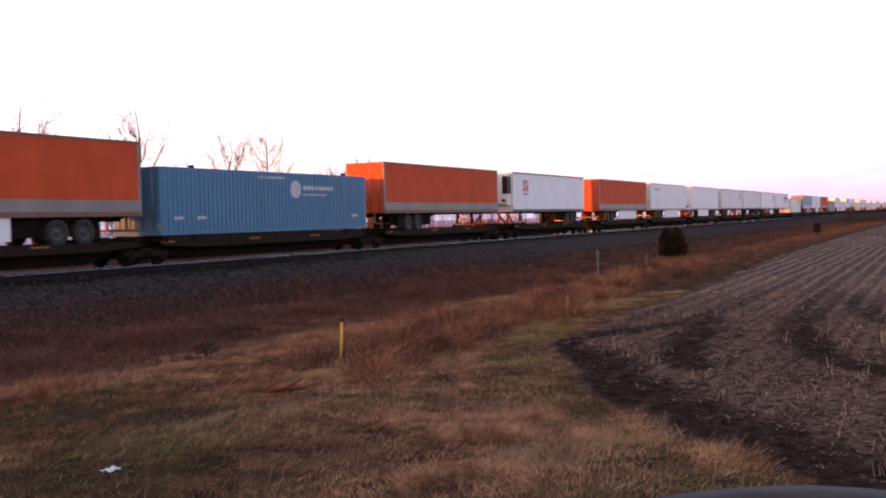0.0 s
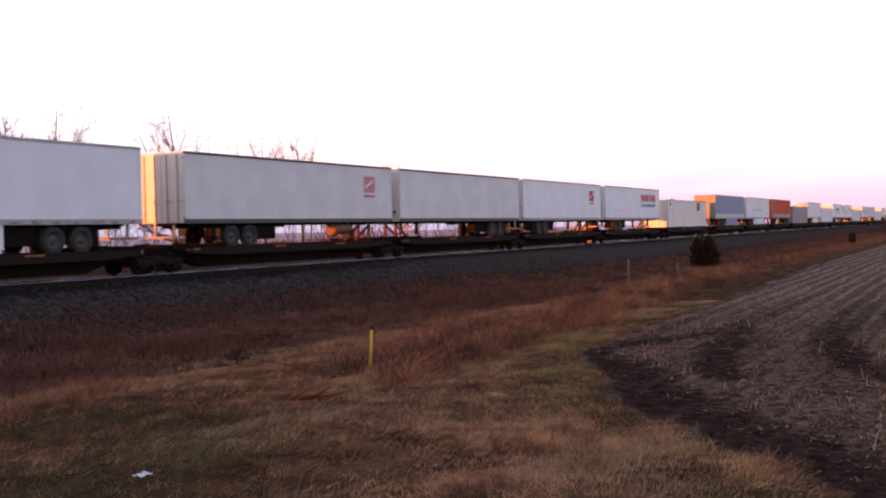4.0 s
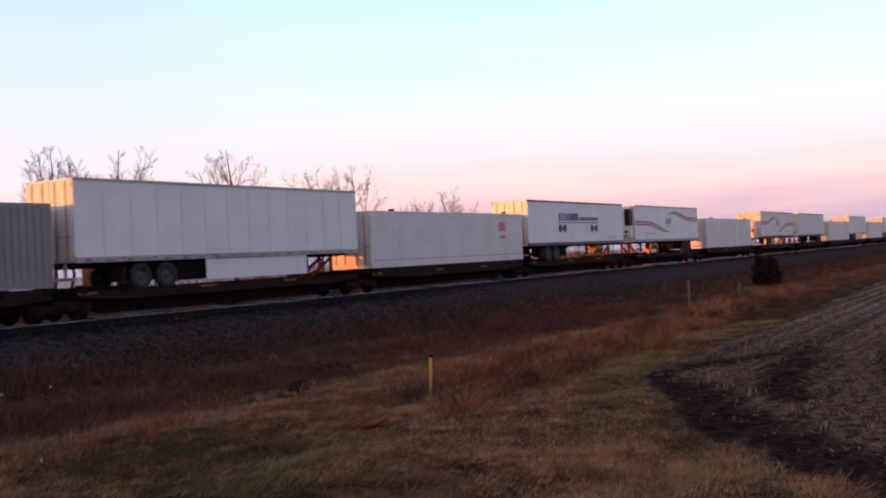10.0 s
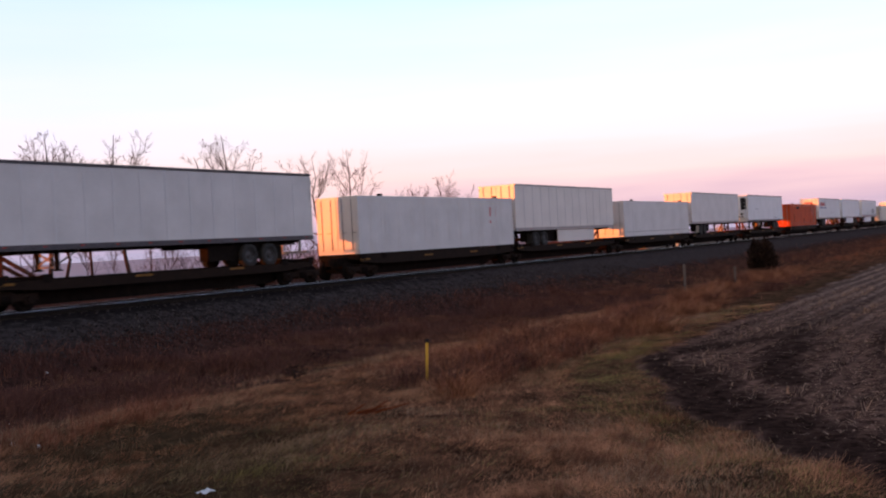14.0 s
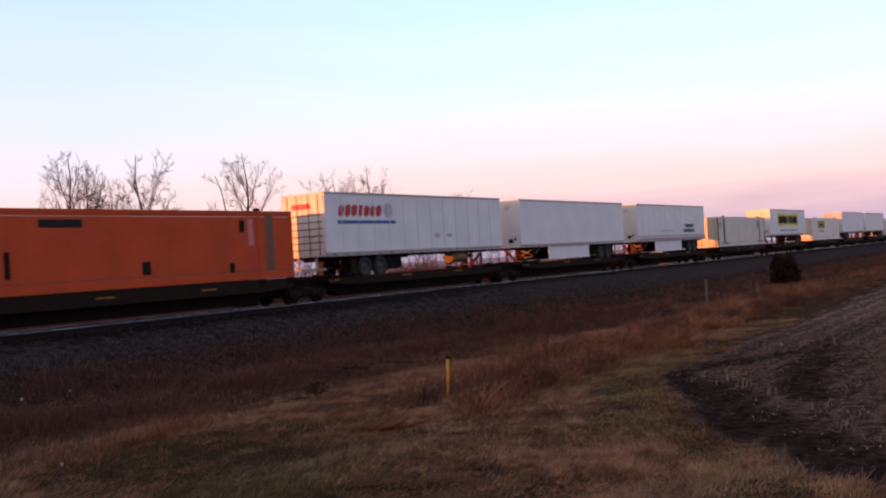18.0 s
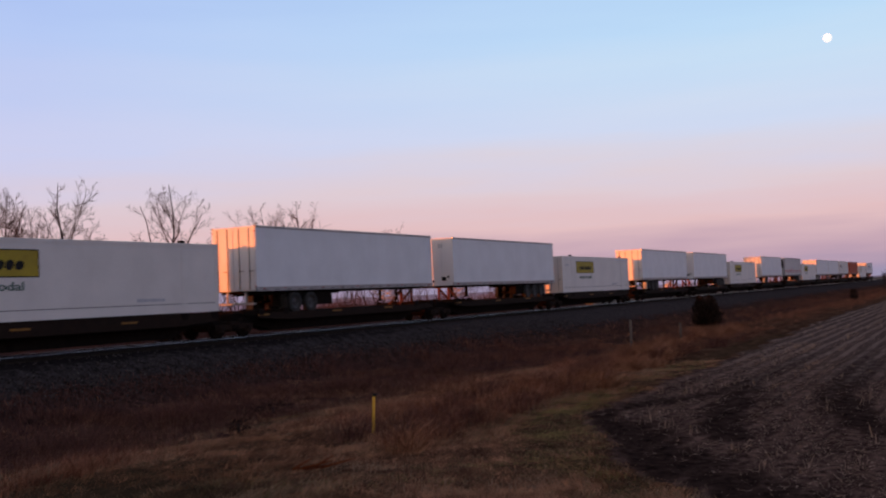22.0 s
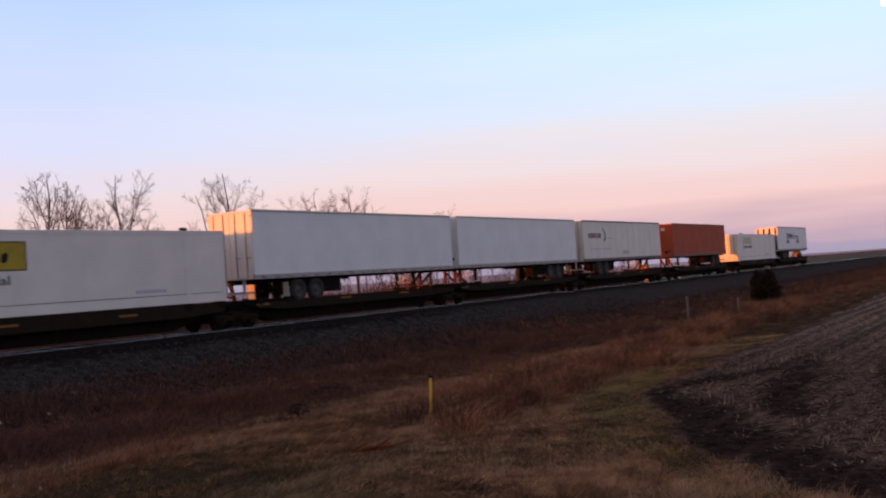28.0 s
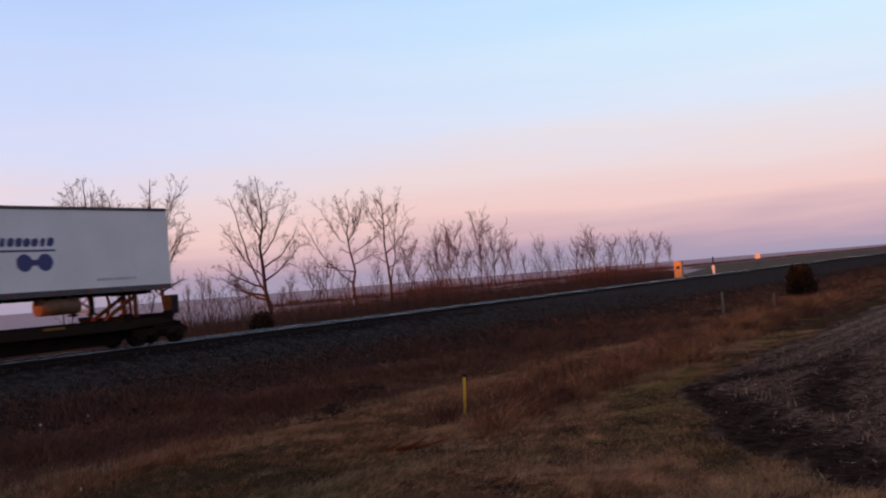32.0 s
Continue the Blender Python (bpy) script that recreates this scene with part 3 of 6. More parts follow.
def tyre_mesh():
    bm = add_lathe(bmesh.new(), 0, [(0.28, 0.0), (0.295, -0.12), (0.31, -0.135), (0.46, -0.138), (0.50, -0.10), (0.505, 0.0), (0.50, 0.10), (0.46, 0.138), (0.31, 0.135), (0.295, 0.12), (0.28, 0.01)], 24)
    return bm


def rim_mesh():
    return add_lathe(bmesh.new(), 0, [(0.08, -0.10), (0.10, -0.06), (0.20, -0.03), (0.27, -0.06), (0.305, -0.128), (0.305, 0.1), (0.1, 0.1)], 20)


def road_wheel(parent, x, y, z, rim=RIM):
    w = part("wheel", shared("tyre", tyre_mesh), RUBBER, parent, "black rubber tyre")
    w.location = (x, y, z)
    part("rim", shared("rim", rim_mesh), rim, w, "steel wheel rim")
    return w


def body_mesh(z0, z1, ribs, lng):
    if not ribs:
        return box(0, lng, -HALF, HALF, z0, z1, bevel=0.03)
    n = int(lng / ribs)
    deep, flank, top = (0.007, 0.24, 0.17) if z1 > 4.5 else ((0.045, 0.42, 0.30) if ribs < 1 else (0.045, 0.25, 0.17))
    side = [(0.0, 0.0)]
    for i in range(1, n):
        x = lng * i / n
        side += [(x - ribs * flank, 0.0), (x - ribs * top, deep), (x + ribs * top, deep), (x + ribs * flank, 0.0)]
    side.append((lng, 0.0))
    ring = [(x, -HALF - d) for x, d in side] + [(x, HALF + d) for x, d in side[::-1]]
    bm = bmesh.new()
    lo, hi = [[bm.verts.new((x, y, z)) for x, y in ring] for z in (z0, z1)]
    for i in range(len(ring)):
        j = (i + 1) % len(ring)
        bm.faces.new((lo[i], lo[j], hi[j], hi[i]))
    m = len(side)
    for k, face in ((lo, -1), (hi, 1)):
        for i in range(m - 1):
            q = (k[i], k[i + 1], k[2 * m - 2 - i], k[2 * m - 1 - i])
            bm.faces.new(q[::face])
    return bm


def edge_parts(t, z0, z1, lng, rail_mat, post_mat):
    """Top and bottom rails and corner posts of a trailer box."""
    for s in (-1, 1):
        y0, y1 = sorted((s * (HALF - 0.05), s * (HALF + 0.026)))
        part("top_rail", shared(f"top_{rail_mat.name}_{s}", lambda: box(-0.01, lng + 0.01, y0, y1, z1 - 0.10, z1 + 0.012)), rail_mat, t)
        part("bottom_rail", shared(f"bot_{rail_mat.name}_{s}", lambda: box(-0.01, lng + 0.01, y0, y1, z0 - 0.02, z0 + 0.17)), rail_mat, t)
        for x in (0.0, lng):
            p0, p1 = sorted((s * (HALF - 0.12), s * (HALF + 0.012)))
            x0, x1 = (x - 0.012, x + 0.12) if x == 0 else (x - 0.12, x + 0.012)
            part("corner_post", shared(f"cp_{post_mat.name}_{x}_{s}", lambda: box(x0, x1, p0, p1, z0 + 0.17, z1 - 0.1)), post_mat, t)


def door_leaf(z0, z1):
    return box(-0.035, -0.012, 0.03, HALF - 0.06, z0 + 0.06, z1 - 0.10, bevel=0.008)


def lock_bar(z0, z1):
    bm = cyl((-0.06, 0, z0 + 0.05), (-0.06, 0, z1 - 0.1), 0.022, n=8)
    add_box(bm, -0.09, -0.05, -0.03, 0.25, z0 + 0.9, z0 + 0.94)
    return bm


def floor_frame(z0):
    """A comb-like floor: one sheet with joists below."""
    pts = [(0.3, z0 - 0.03)]
    for i in range(22):
        x = 0.5 + i * 0.7
        pts += [(x, z0 - 0.03), (x, z0 - 0.12), (x + 0.07, z0 - 0.12), (x + 0.07, z0 - 0.03)]
    pts += [(15.8, z0 - 0.03), (15.8, z0 - 0.005), (0.3, z0 - 0.005)]
    return prism(pts, -HALF + 0.07, HALF - 0.07)


def place(ob, x=0, y=0, z=0, flip=False):
    ob.location = (x, y, z)
    if flip:
        ob.rotation_euler = (0, 0, math.pi)
    return ob


def trailer(unit, paint_mat, rear, label, reefer=False, skirt=False, tank=False, ribs=0, axles=2, rail_mat=None, bars=False, lng=LONG, base_band=None, marks=True):
    """A road trailer; rear says which end has the doors and wheels, 'L' (low x) or 'R'."""
    z0, z1 = 1.99, 4.99
    t = thing("semi_trailer", label, "trailer", "trailers on the train")
    key = f"{paint_mat.name}_{ribs}_{lng}"
    b = part("body", shared("body_" + key, lambda: body_mesh(z0, z1, ribs, lng)), paint_mat, t)
    rm = rail_mat or (RUDDY if paint_mat in (ORANGE, BRICK) else ALU)
    edge_parts(t, z0, z1, lng, rm, BAND if paint_mat is ORANGE else paint_mat)
    if base_band:
        for s in (-1, 1):
            decal(t, base_band, 0.02, lng - 0.02, z0 + 0.17, z0 + 0.62, "base_band", 0.01, s)
    L = rear == "L"
    mx = (lambda d: d) if L else (lambda d: lng - d)      # distance from the rear end

    def span(a, c):
        return tuple(sorted((mx(a), mx(c))))
    # doors at the rear
    for s in (1, -1):
        # the slate trailer's doors are painted darker, for the shade of the load ahead
        d = part("door", shared(f"door_{paint_mat.name}", lambda: door_leaf(z0, z1)), BAND if paint_mat is SLATE else paint_mat, t)
        place(d, 0 if L else lng)
        d.scale = (1 if L else -1, s, 1)
        for k in (0.35, 0.95):
            bar = part("lock_bar", shared("lock_bar_black" if bars else "lock_bar", lambda: lock_bar(z0, z1)), BLACK if bars else ALU, d)
            bar.location = (0, k, 0)
    if bars:
        bm = bmesh.new()
        for k in (-1.05, -0.35, 0.35, 1.05):
            add_box(bm, -0.05, -0.036, k - 0.12, k + 0.12, z0 + 0.1, z1 - 0.15)
        o = part("door_guard", bm, BLACK, t, "dark vertical door guards")
        place(o, 0 if L else lng)
        o.scale = (1 if L else -1, 1, 1)
    # underframe
    x0, x1 = span(0.5, 7.4)
    for s in (-0.56, 0.56):
        part("slider_rail", shared(f"slider_{x0:.2f}_{s}", lambda: box(x0, x1, s - 0.06, s + 0.06, z0 - 0.22, z0 - 0.02)), STEEL, t)
    part("floor_frame", shared("floor_frame", lambda: floor_frame(z0)), STEEL, t)
    b0, b1 = span(2.0, 6.3)
    part("suspension_box", shared(f"susp_{b0:.2f}", lambda: box(b0, b1, -0.95, -0.45, 1.22, z0 - 0.1, bevel=0.03)), STEEL, t)
    first = 2.9 if axles == 2 else 2.3
    for i in range(axles):
        ax = mx(first + i * 1.25)
        part("axle", shared("axle", lambda: cyl((0, -1.1, 0), (0, 1.1, 0), 0.07, n=10)), STEEL, t).location = (ax, 0, 1.39)
        for s in (-0.56, 0.56):
            part("spring_hanger", shared("hanger", lambda: prism([(-0.5, 0.04), (0.5, 0.04), (0.5, 0.12), (0.12, 0.16), (0.1, 0.42), (-0.1, 0.42), (-0.12, 0.16), (-0.5, 0.12)], -0.06, 0.06)), STEEL, t).location = (ax, s, 1.36)
        for y in (-1.12, 1.12):
            road_wheel(t, ax, y, 1.39, GUARD if unit in (12, 19, 36, 39) else RIM)
    for s in (-1, 1):
        y0, y1 = sorted((s * 0.8, s * 1.25))
        x = mx(first - 0.75)
        part("mud_flap", box(x - 0.01, x + 0.01, y0, y1, 1.1, 1.78), PALE if unit in (21, 26, 36, 38, 41, 44) else RUBBER, t)
    g0, g1 = span(0.06, 0.14)
    part("rear_guard", shared(f"guard_{g0:.2f}_{paint_mat in (WHITE, IVORY, CREAM, PALE)}", lambda: boxes((g0, g1, -1.1, 1.1, 1.35, 1.45), (g0, g1, -0.6, -0.5, 1.449, 1.98), (g0, g1, 0.5, 0.6, 1.449, 1.98))), GUARD if paint_mat in (WHITE, IVORY, CREAM, PALE) else TANK, t, "pale rear impact guard")
    # landing gear near the nose
    lg = lng - 3.0
    for s in (-0.55, 0.55):
        x = mx(lg)
        bm = boxes((x - 0.07, x + 0.07, s - 0.07, s + 0.07, 1.28, 1.98), (x - 0.13, x + 0.13, s - 0.13, s + 0.13, 1.22, 1.28))
        part("landing_leg", bm, STEEL, t)
    bm = bmesh.new()
    for a, c in (((lg, -0.55, 1.4), (lg, 0.55, 1.9)), ((lg, 0.55, 1.4), (lg, -0.55, 1.9)), ((lg, -0.55, 1.45), (lg - 0.9, -0.55, 1.95)), ((lg, 0.55, 1.45), (lg - 0.9, 0.55, 1.95))):
        add_cyl(bm, (mx(a[0]), a[1], a[2]), (mx(c[0]), c[1], c[2]), 0.035, n=6)
    add_cyl(bm, (mx(lg), -0.55, 1.36), (mx(lg), 0.55, 1.36), 0.04, n=6)
    part("landing_brace", bm, GUARD, t)
    if skirt:
        x0, x1 = span(6.2, 12.4)
        for s in (-1, 1):
            y0, y1 = sorted((s * 1.20, s * 1.23))
            part("side_skirt", box(x0, x1, y0, y1, 1.12, z0 - 0.02, bevel=0.01), WHITE if paint_mat is ORANGE else paint_mat, t, "side skirt below the trailer floor")
            # dark sheet added behind the skirt, painting in the shade under the floor
            y0, y1 = sorted((s * 1.17, s * 1.196))
            part("skirt_backing", box(x0 + 0.03, x1 - 0.03, y0, y1, 1.16, z0 - 0.02), STEEL, t, "dark sheet added inside the skirt to hold the shade there")
    if tank:
        x = mx(lg - 1.6)
        part("fuel_tank", cyl((x - 0.75, -0.9, 1.62), (x + 0.75, -0.9, 1.62), 0.30, n=18), TANK, t, "round fuel tank under the floor")
    if paint_mat in (WHITE, IVORY):
        for i in range(18):
            part("reflector_dash", shared("reflector_dash", lambda: box(0, 0.3, -0.005, 0, 0.02, 0.06)), DARKRAIL, t).location = (0.4 + i * (lng - 1.1) / 17, -HALF - 0.026, z0)
    if marks:
        for i in range(11):
            x = 0.5 + i * (lng - 1.0) / 10
            part("marker_light", shared("marker", lambda: box(-0.06, 0.06, -0.02, 0, -0.03, 0.03)), LAMPRED, t).location = (x, -HALF - 0.014, z0 + 0.10)
    if not L and not reefer:
        for k, (a, b, c, d) in enumerate(((-0.75, -0.45, 0.30, 0.55), (-0.98, -0.86, 0.45, 0.62), (0.1, 0.4, 0.22, 0.36))):
            part("air_connector", shared(f"air_{k}", lambda: box(-0.05, -0.012, a, b, z0 + c, z0 + d, bevel=0.01)), BLACK, t, "dark air and light connector on the nose")
        part("placard", box(-0.02, -0.012, -0.55, -0.25, z1 - 0.62, z1 - 0.34), PAPER if paint_mat in (ORANGE, BRICK) else LOGOGREY, t)
        for k in (-0.42, 0.42):
            part("nose_rib", shared("nose_rib_" + paint_mat.name, lambda: box(-0.03, -0.011, -0.03, 0.03, z0 + 0.1, z1 - 0.12)), paint_mat, t).location = (0, k, 0)
    if L:
        for k in range(5):
            for s in (-1, 1):
                part("door_hinge", shared("door_hinge_" + paint_mat.name, lambda: box(-0.06, -0.02, -0.14, 0.14, -0.03, 0.03)), paint_mat, t).location = (0, s * (HALF - 0.16), z0 + 0.35 + k * 0.58)
        for s in (-1, 1):
            for z in (z0 + 0.2, z1 - 0.25):
                part("tail_light", shared("tail_light", lambda: box(-0.03, -0.013, -0.05, 0.05, -0.04, 0.04)), LAMPRED, t).location = (0, s * (HALF - 0.06), z)
    if reefer:
        o = part("cooling_unit", box(-0.46, 0.0, -1.1, 1.1, z0 + 0.42, z1 - 0.12, bevel=0.09), paint_mat, t, "boxy refrigeration unit on the nose")
        part("grille", box(-0.48, -0.45, -1.08, -0.6, z0 + 1.35, z1 - 0.3, bevel=0.01), BLACK, o, "black cooling grille")
        part("side_grille", box(-0.42, -0.06, -1.115, -1.098, z0 + 1.35, z1 - 0.35, bevel=0.006), BLACK, o, "black side louvre")
        part("service_panel", box(-0.475, -0.45, -0.9, 0.9, z0 + 0.52, z0 + 0.6), BLACK, o)
        part("gauge", box(-0.475, -0.45, -0.85, -0.55, z0 + 0.75, z0 + 0.95), BLACK, o)
    hitch_x = mx(lng - 0.95)
    return t, hitch_x


def container(paint_mat, label, ribs=0.0, lng=LONG, posts=None, cap=None):
    z0, z1 = 1.16, 4.06
    t = thing("container", label, "shipping container", "containers on the train")
    part("body", shared(f"cbody_{paint_mat.name}_{ribs}", lambda: body_mesh(z0 + 0.12, z1 - 0.08, ribs, lng)), paint_mat, t)
    pm = posts or paint_mat
    for s in (-1, 1):
        y0, y1 = sorted((s * (HALF - 0.1), s * (HALF + 0.026)))
        part("top_rail", shared(f"ctop_{(cap or paint_mat).name}_{s}", lambda: box(0.0, lng, y0, y1, z1 - 0.14, z1 - 0.01)), cap or paint_mat, t)
        part("bottom_rail", shared(f"cbot_{paint_mat.name}_{s}", lambda: box(0.0, lng, y0, y1, z0, z0 + 0.2)), paint_mat, t)
    for x in (0, lng):
        x0, x1 = (x - 0.012, x + 0.1) if x == 0 else (x - 0.1, x + 0.012)
        part("header", shared(f"chead_{paint_mat.name}_{x}", lambda: box(x0, x1, -HALF + 0.1, HALF - 0.1, z1 - 0.14, z1 - 0.01)), paint_mat, t)
        part("door_sill", shared(f"csill_{paint_mat.name}_{x}", lambda: box(x0, x1, -HALF + 0.1, HALF - 0.1, z0, z0 + 0.2)), paint_mat, t)
    for x in (0.0, 2.05, lng - 2.05, lng):          # corner and stacking posts
        for s in (-1, 1):
            y0, y1 = sorted((s * (HALF - 0.1), s * (HALF + 0.018)))
            a, b = (x - 0.014, x + 0.16) if x == 0 else ((x - 0.16, x + 0.014) if x == lng else (x - 0.12, x + 0.12))
            part("post", shared(f"post_{pm.name}_{x}_{s}", lambda: box(a, b, y0, y1, z0 + 0.2, z1 - 0.14, bevel=0.006)), pm, t)
    for x in (2.05, lng - 2.05):
        for s in (-1, 1):
            part("corner_casting", shared("casting", lambda: box(-0.12, 0.12, -0.1, 0.1, 0, 0.14, bevel=0.01)), STEEL, t).location = (x, s * (HALF - 0.1), z1 - 0.03)
    if not ribs:
        for z, h in ((z0 + 0.36, 0.025), (z1 - 0.27, 0.015)):
            decal(t, DARKRAIL if z < 2 else GHOST, 0.2, lng - 0.2, z, z + h, "seam", 0.004)
    for s in (1, -1):
        d = part("door", shared(f"cdoor_{paint_mat.name}", lambda: door_leaf(z0 + 0.15, z1 - 0.02)), paint_mat, t)
        d.scale = (1, s, 1)
        for k in (0.35, 0.95):
            part("lock_bar", shared("clock_bar", lambda: lock_bar(z0 + 0.15, z1 - 0.05)), ALU, d).location = (0, k, 0)
        for i in range(7):
            part("hinge", shared("hinge_" + paint_mat.name, lambda: box(-0.06, -0.03, 0.9, HALF - 0.02, -0.03, 0.03)), paint_mat, d).location = (0, 0, z0 + 0.4 + i * 0.37)
    return t, None


def bogie(parent, x):
    b = part("bogie", shared("bogie", lambda: boxes((-1.25, 1.25, -1.03, -0.88, 0.38, 0.62), (-1.25, 1.25, 0.88, 1.03, 0.38, 0.62), (-0.3, 0.3, -1.05, 1.05, 0.28, 0.72),
                                                    (-1.1, -0.7, -1.06, -0.86, 0.25, 0.55), (0.7, 1.1, -1.06, -0.86, 0.25, 0.55), (-1.1, -0.7, 0.86, 1.06, 0.25, 0.55), (0.7, 1.1, 0.86, 1.06, 0.25, 0.55))), RUST, parent, "rusty cast bogie frame")
    b.location = (x, 0, 0)
    for s in (-1, 1):
        for k in (-0.14, 0.0, 0.14):
            part("spring", shared("bogie_spring", lambda: cyl((0, 0, 0.30), (0, 0, 0.58), 0.06, n=8)), STEEL, b).location = (k, s * 1.10, 0)
        for ax in (-0.89, 0.89):
            part("bearing_cap", shared(f"bearing_cap_{s}", lambda: cyl((0, s * 1.055, 0), (0, s * 1.13, 0), 0.13, 0.10, n=10)), RUST, b).location = (ax, 0, 0.425)
    for ax in (-0.89, 0.89):
        for y in (-0.76, 0.76):
            w = part("wheel", shared("railwheel", lambda: add_lathe(bmesh.new(), 0, [(0.12, -0.08), (0.14, -0.04), (0.34, -0.03), (0.36, -0.065), (0.42, -0.065), (0.425, 0.05), (0.45, 0.06), (0.45, 0.09), (0.12, 0.09)], 24)), STEEL, b)
            w.location = (ax, y, 0.425)
            if y > 0:
                w.scale = (1, -1, 1)
        part("axle", shared("railaxle", lambda: cyl((0, -0.75, 0), (0, 0.75, 0), 0.08, n=10)), STEEL, b).location = (ax, 0, 0.425)


def spine_car(hitch, kind, ends):
    """One platform of a low flat wagon; ends: where its bogies stand."""
    t = thing("spine_wagon", "dark low railway spine wagon carrying a trailer or container", "railway wagon", "wagons of the train")
    part("centre_beam", shared("beam", lambda: prism([(-0.7, 0.58), (0.5, 0.56), (2.1, 0.08), (14.1, 0.08), (15.6, 0.56), (16.85, 0.58), (16.85, 0.98), (-0.7, 0.98)], -0.38, 0.38)), STEEL, t)
    for x in (0.25, 2.05, 14.1, 15.9):
        part("bolster", shared("bolster", lambda: boxes((-0.16, 0.16, -1.32, 1.32, 0.86, 1.10), (-0.2, 0.2, -1.34, -1.2, 0.98, 1.155), (-0.2, 0.2, 1.2, 1.34, 0.98, 1.155))), STEEL, t).location = (x, 0, 0)
    for s in (-1, 1):
        y0, y1 = sorted((s * 1.2, s * 1.31))
        top = 1.13 if kind == "c" else 0.95
        part("side_sill", shared(f"sill_{s}_{kind}", lambda: prism([(0.1, 0.74), (2.2, 0.60), (13.9, 0.60), (16.05, 0.74), (16.05, top), (0.1, top)], y0, y1)), RUST, t)
        for x in (0.4, 6.2, 11.1):
            part("yellow_mark", shared(f"mark_{s}", lambda: box(-0.4, 0.4, min(s * 1.311, s * 1.318), max(s * 1.311, s * 1.318), 0.84, 0.92)), YELLOW, t, "yellow reflective mark").location = (x, 0, 0)
    for x in (1.2, 6.6, 9.5, 14.9):
        part("cross_bearer", shared("bearer", lambda: box(-0.08, 0.08, -1.25, 1.25, 0.62, 0.86)), STEEL, t).location = (x, 0, 0)
    for a, b in ((0.9, 5.8), (10.3, 15.2)):
        for s in (-1, 1):
            y0, y1 = sorted((s * 0.62, s * 1.31))
            part("wheel_deck", shared(f"deck_{a}_{s}", lambda: box(a, b, y0, y1, 0.84, 0.885)), RUST, t)
    if hitch is not None:
        bm = bmesh.new()
        d = 1 if hitch < 8 else -1
        for s in (-0.35, 0.35):
            add_cyl(bm, (hitch, s, 1.0), (hitch, s, 1.9), 0.09, n=8)
            add_cyl(bm, (hitch + d * 1.4, s, 1.0), (hitch, s, 1.8), 0.08, n=8)
        add_box(bm, hitch - 0.45, hitch + 0.45, -0.5, 0.5, 1.84, 1.985)
        part("trailer_hitch", bm, HITCH, t, "raised red-brown trailer hitch stand")
    for o in t.children:
        o.location.z += LOAD_LIFT
    for e in ends:
        bogie(t, e)
    return t


UNITS = [  # start on the line at mid time, kind, paint, rear end
    (-445.42, "t", "O", "R"), (-428.21, "c", "B", "-"), (-409.96, "t", "O", "L"), (-390.94, "t", "W", "R"),
    (-370.31, "t", "O", "L"), (-352.09, "t", "W", "L"), (-332.67, "t", "W", "R"), (-314.15, "t", "I", "L"),
    (-297.08, "t", "I", "R"), (-280.14, "t", "W", "L"), (-262.77, "t", "W", "L"), (-243.66, "c", "C", "-"),
    (-222.82, "t", "S", "L"), (-204.69, "t", "W", "L"), (-185.92, "t", "O", "R"), (-167.60, "c", "G", "-"),
    (-150.53, "t", "W", "L"), (-133.26, "c", "I", "-"), (-116.14, "t", "W", "L"), (-97.38, "t", "W", "R"),
    (-78.54, "c", "I", "-"), (-58.03, "t", "I", "L"), (-38.78, "t", "I", "R"), (-19.12, "c", "I", "-"),
    (-2.52, "t", "C", "L"), (15.86, "c", "I", "-"), (33.07, "t", "I", "L"), (53.15, "t", "W", "R"),
    (73.44, "c", "O", "-"), (91.88, "t", "W", "L"), (110.46, "t", "W", "R"), (129.42, "t", "W", "R"),
    (149.53, "c", "E", "-"), (168.35, "t", "W", "R"), (188.49, "c", "C", "-"), (207.21, "t", "W", "L"),
    (226.09, "t", "W", "R"), (244.03, "c", "C", "-"), (264.50, "t", "W", "L"), (283.72, "t", "W", "R"),
    (301.58, "c", "C", "-"), (322.34, "t", "W", "L"), (341.52, "t", "P", "R"), (358.46, "c", "C", "-"),
    (376.37, "t", "W", "L"), (393.26, "t", "W", "R"), (410.79, "t", "C", "L"), (430.42, "t", "R", "R"),
    (451.04, "c", "C", "-"), (469.31, "t", "W", "L"),
]


def motion_rows(s, lift):
    return [(t, pose(s - SPEED * (t - T_MID) - SLOW * (t - T_MID) ** 2, TRACK_Y, RAIL_Z + lift)) for t in (0, 4, 8, 12, 16, 20, 24, 28, 32)]


PAINTS = {"W": WHITE, "O": ORANGE, "R": BRICK, "B": BLUE, "S": SLATE, "G": GREY, "P": PALE, "C": CREAM, "E": BEIGE, "I": IVORY}
WORDS = {"W": "white", "O": "orange", "R": "brick orange", "B": "blue", "S": "slate blue", "G": "grey", "P": "pale grey", "C": "cream", "E": "beige", "I": "ivory"}


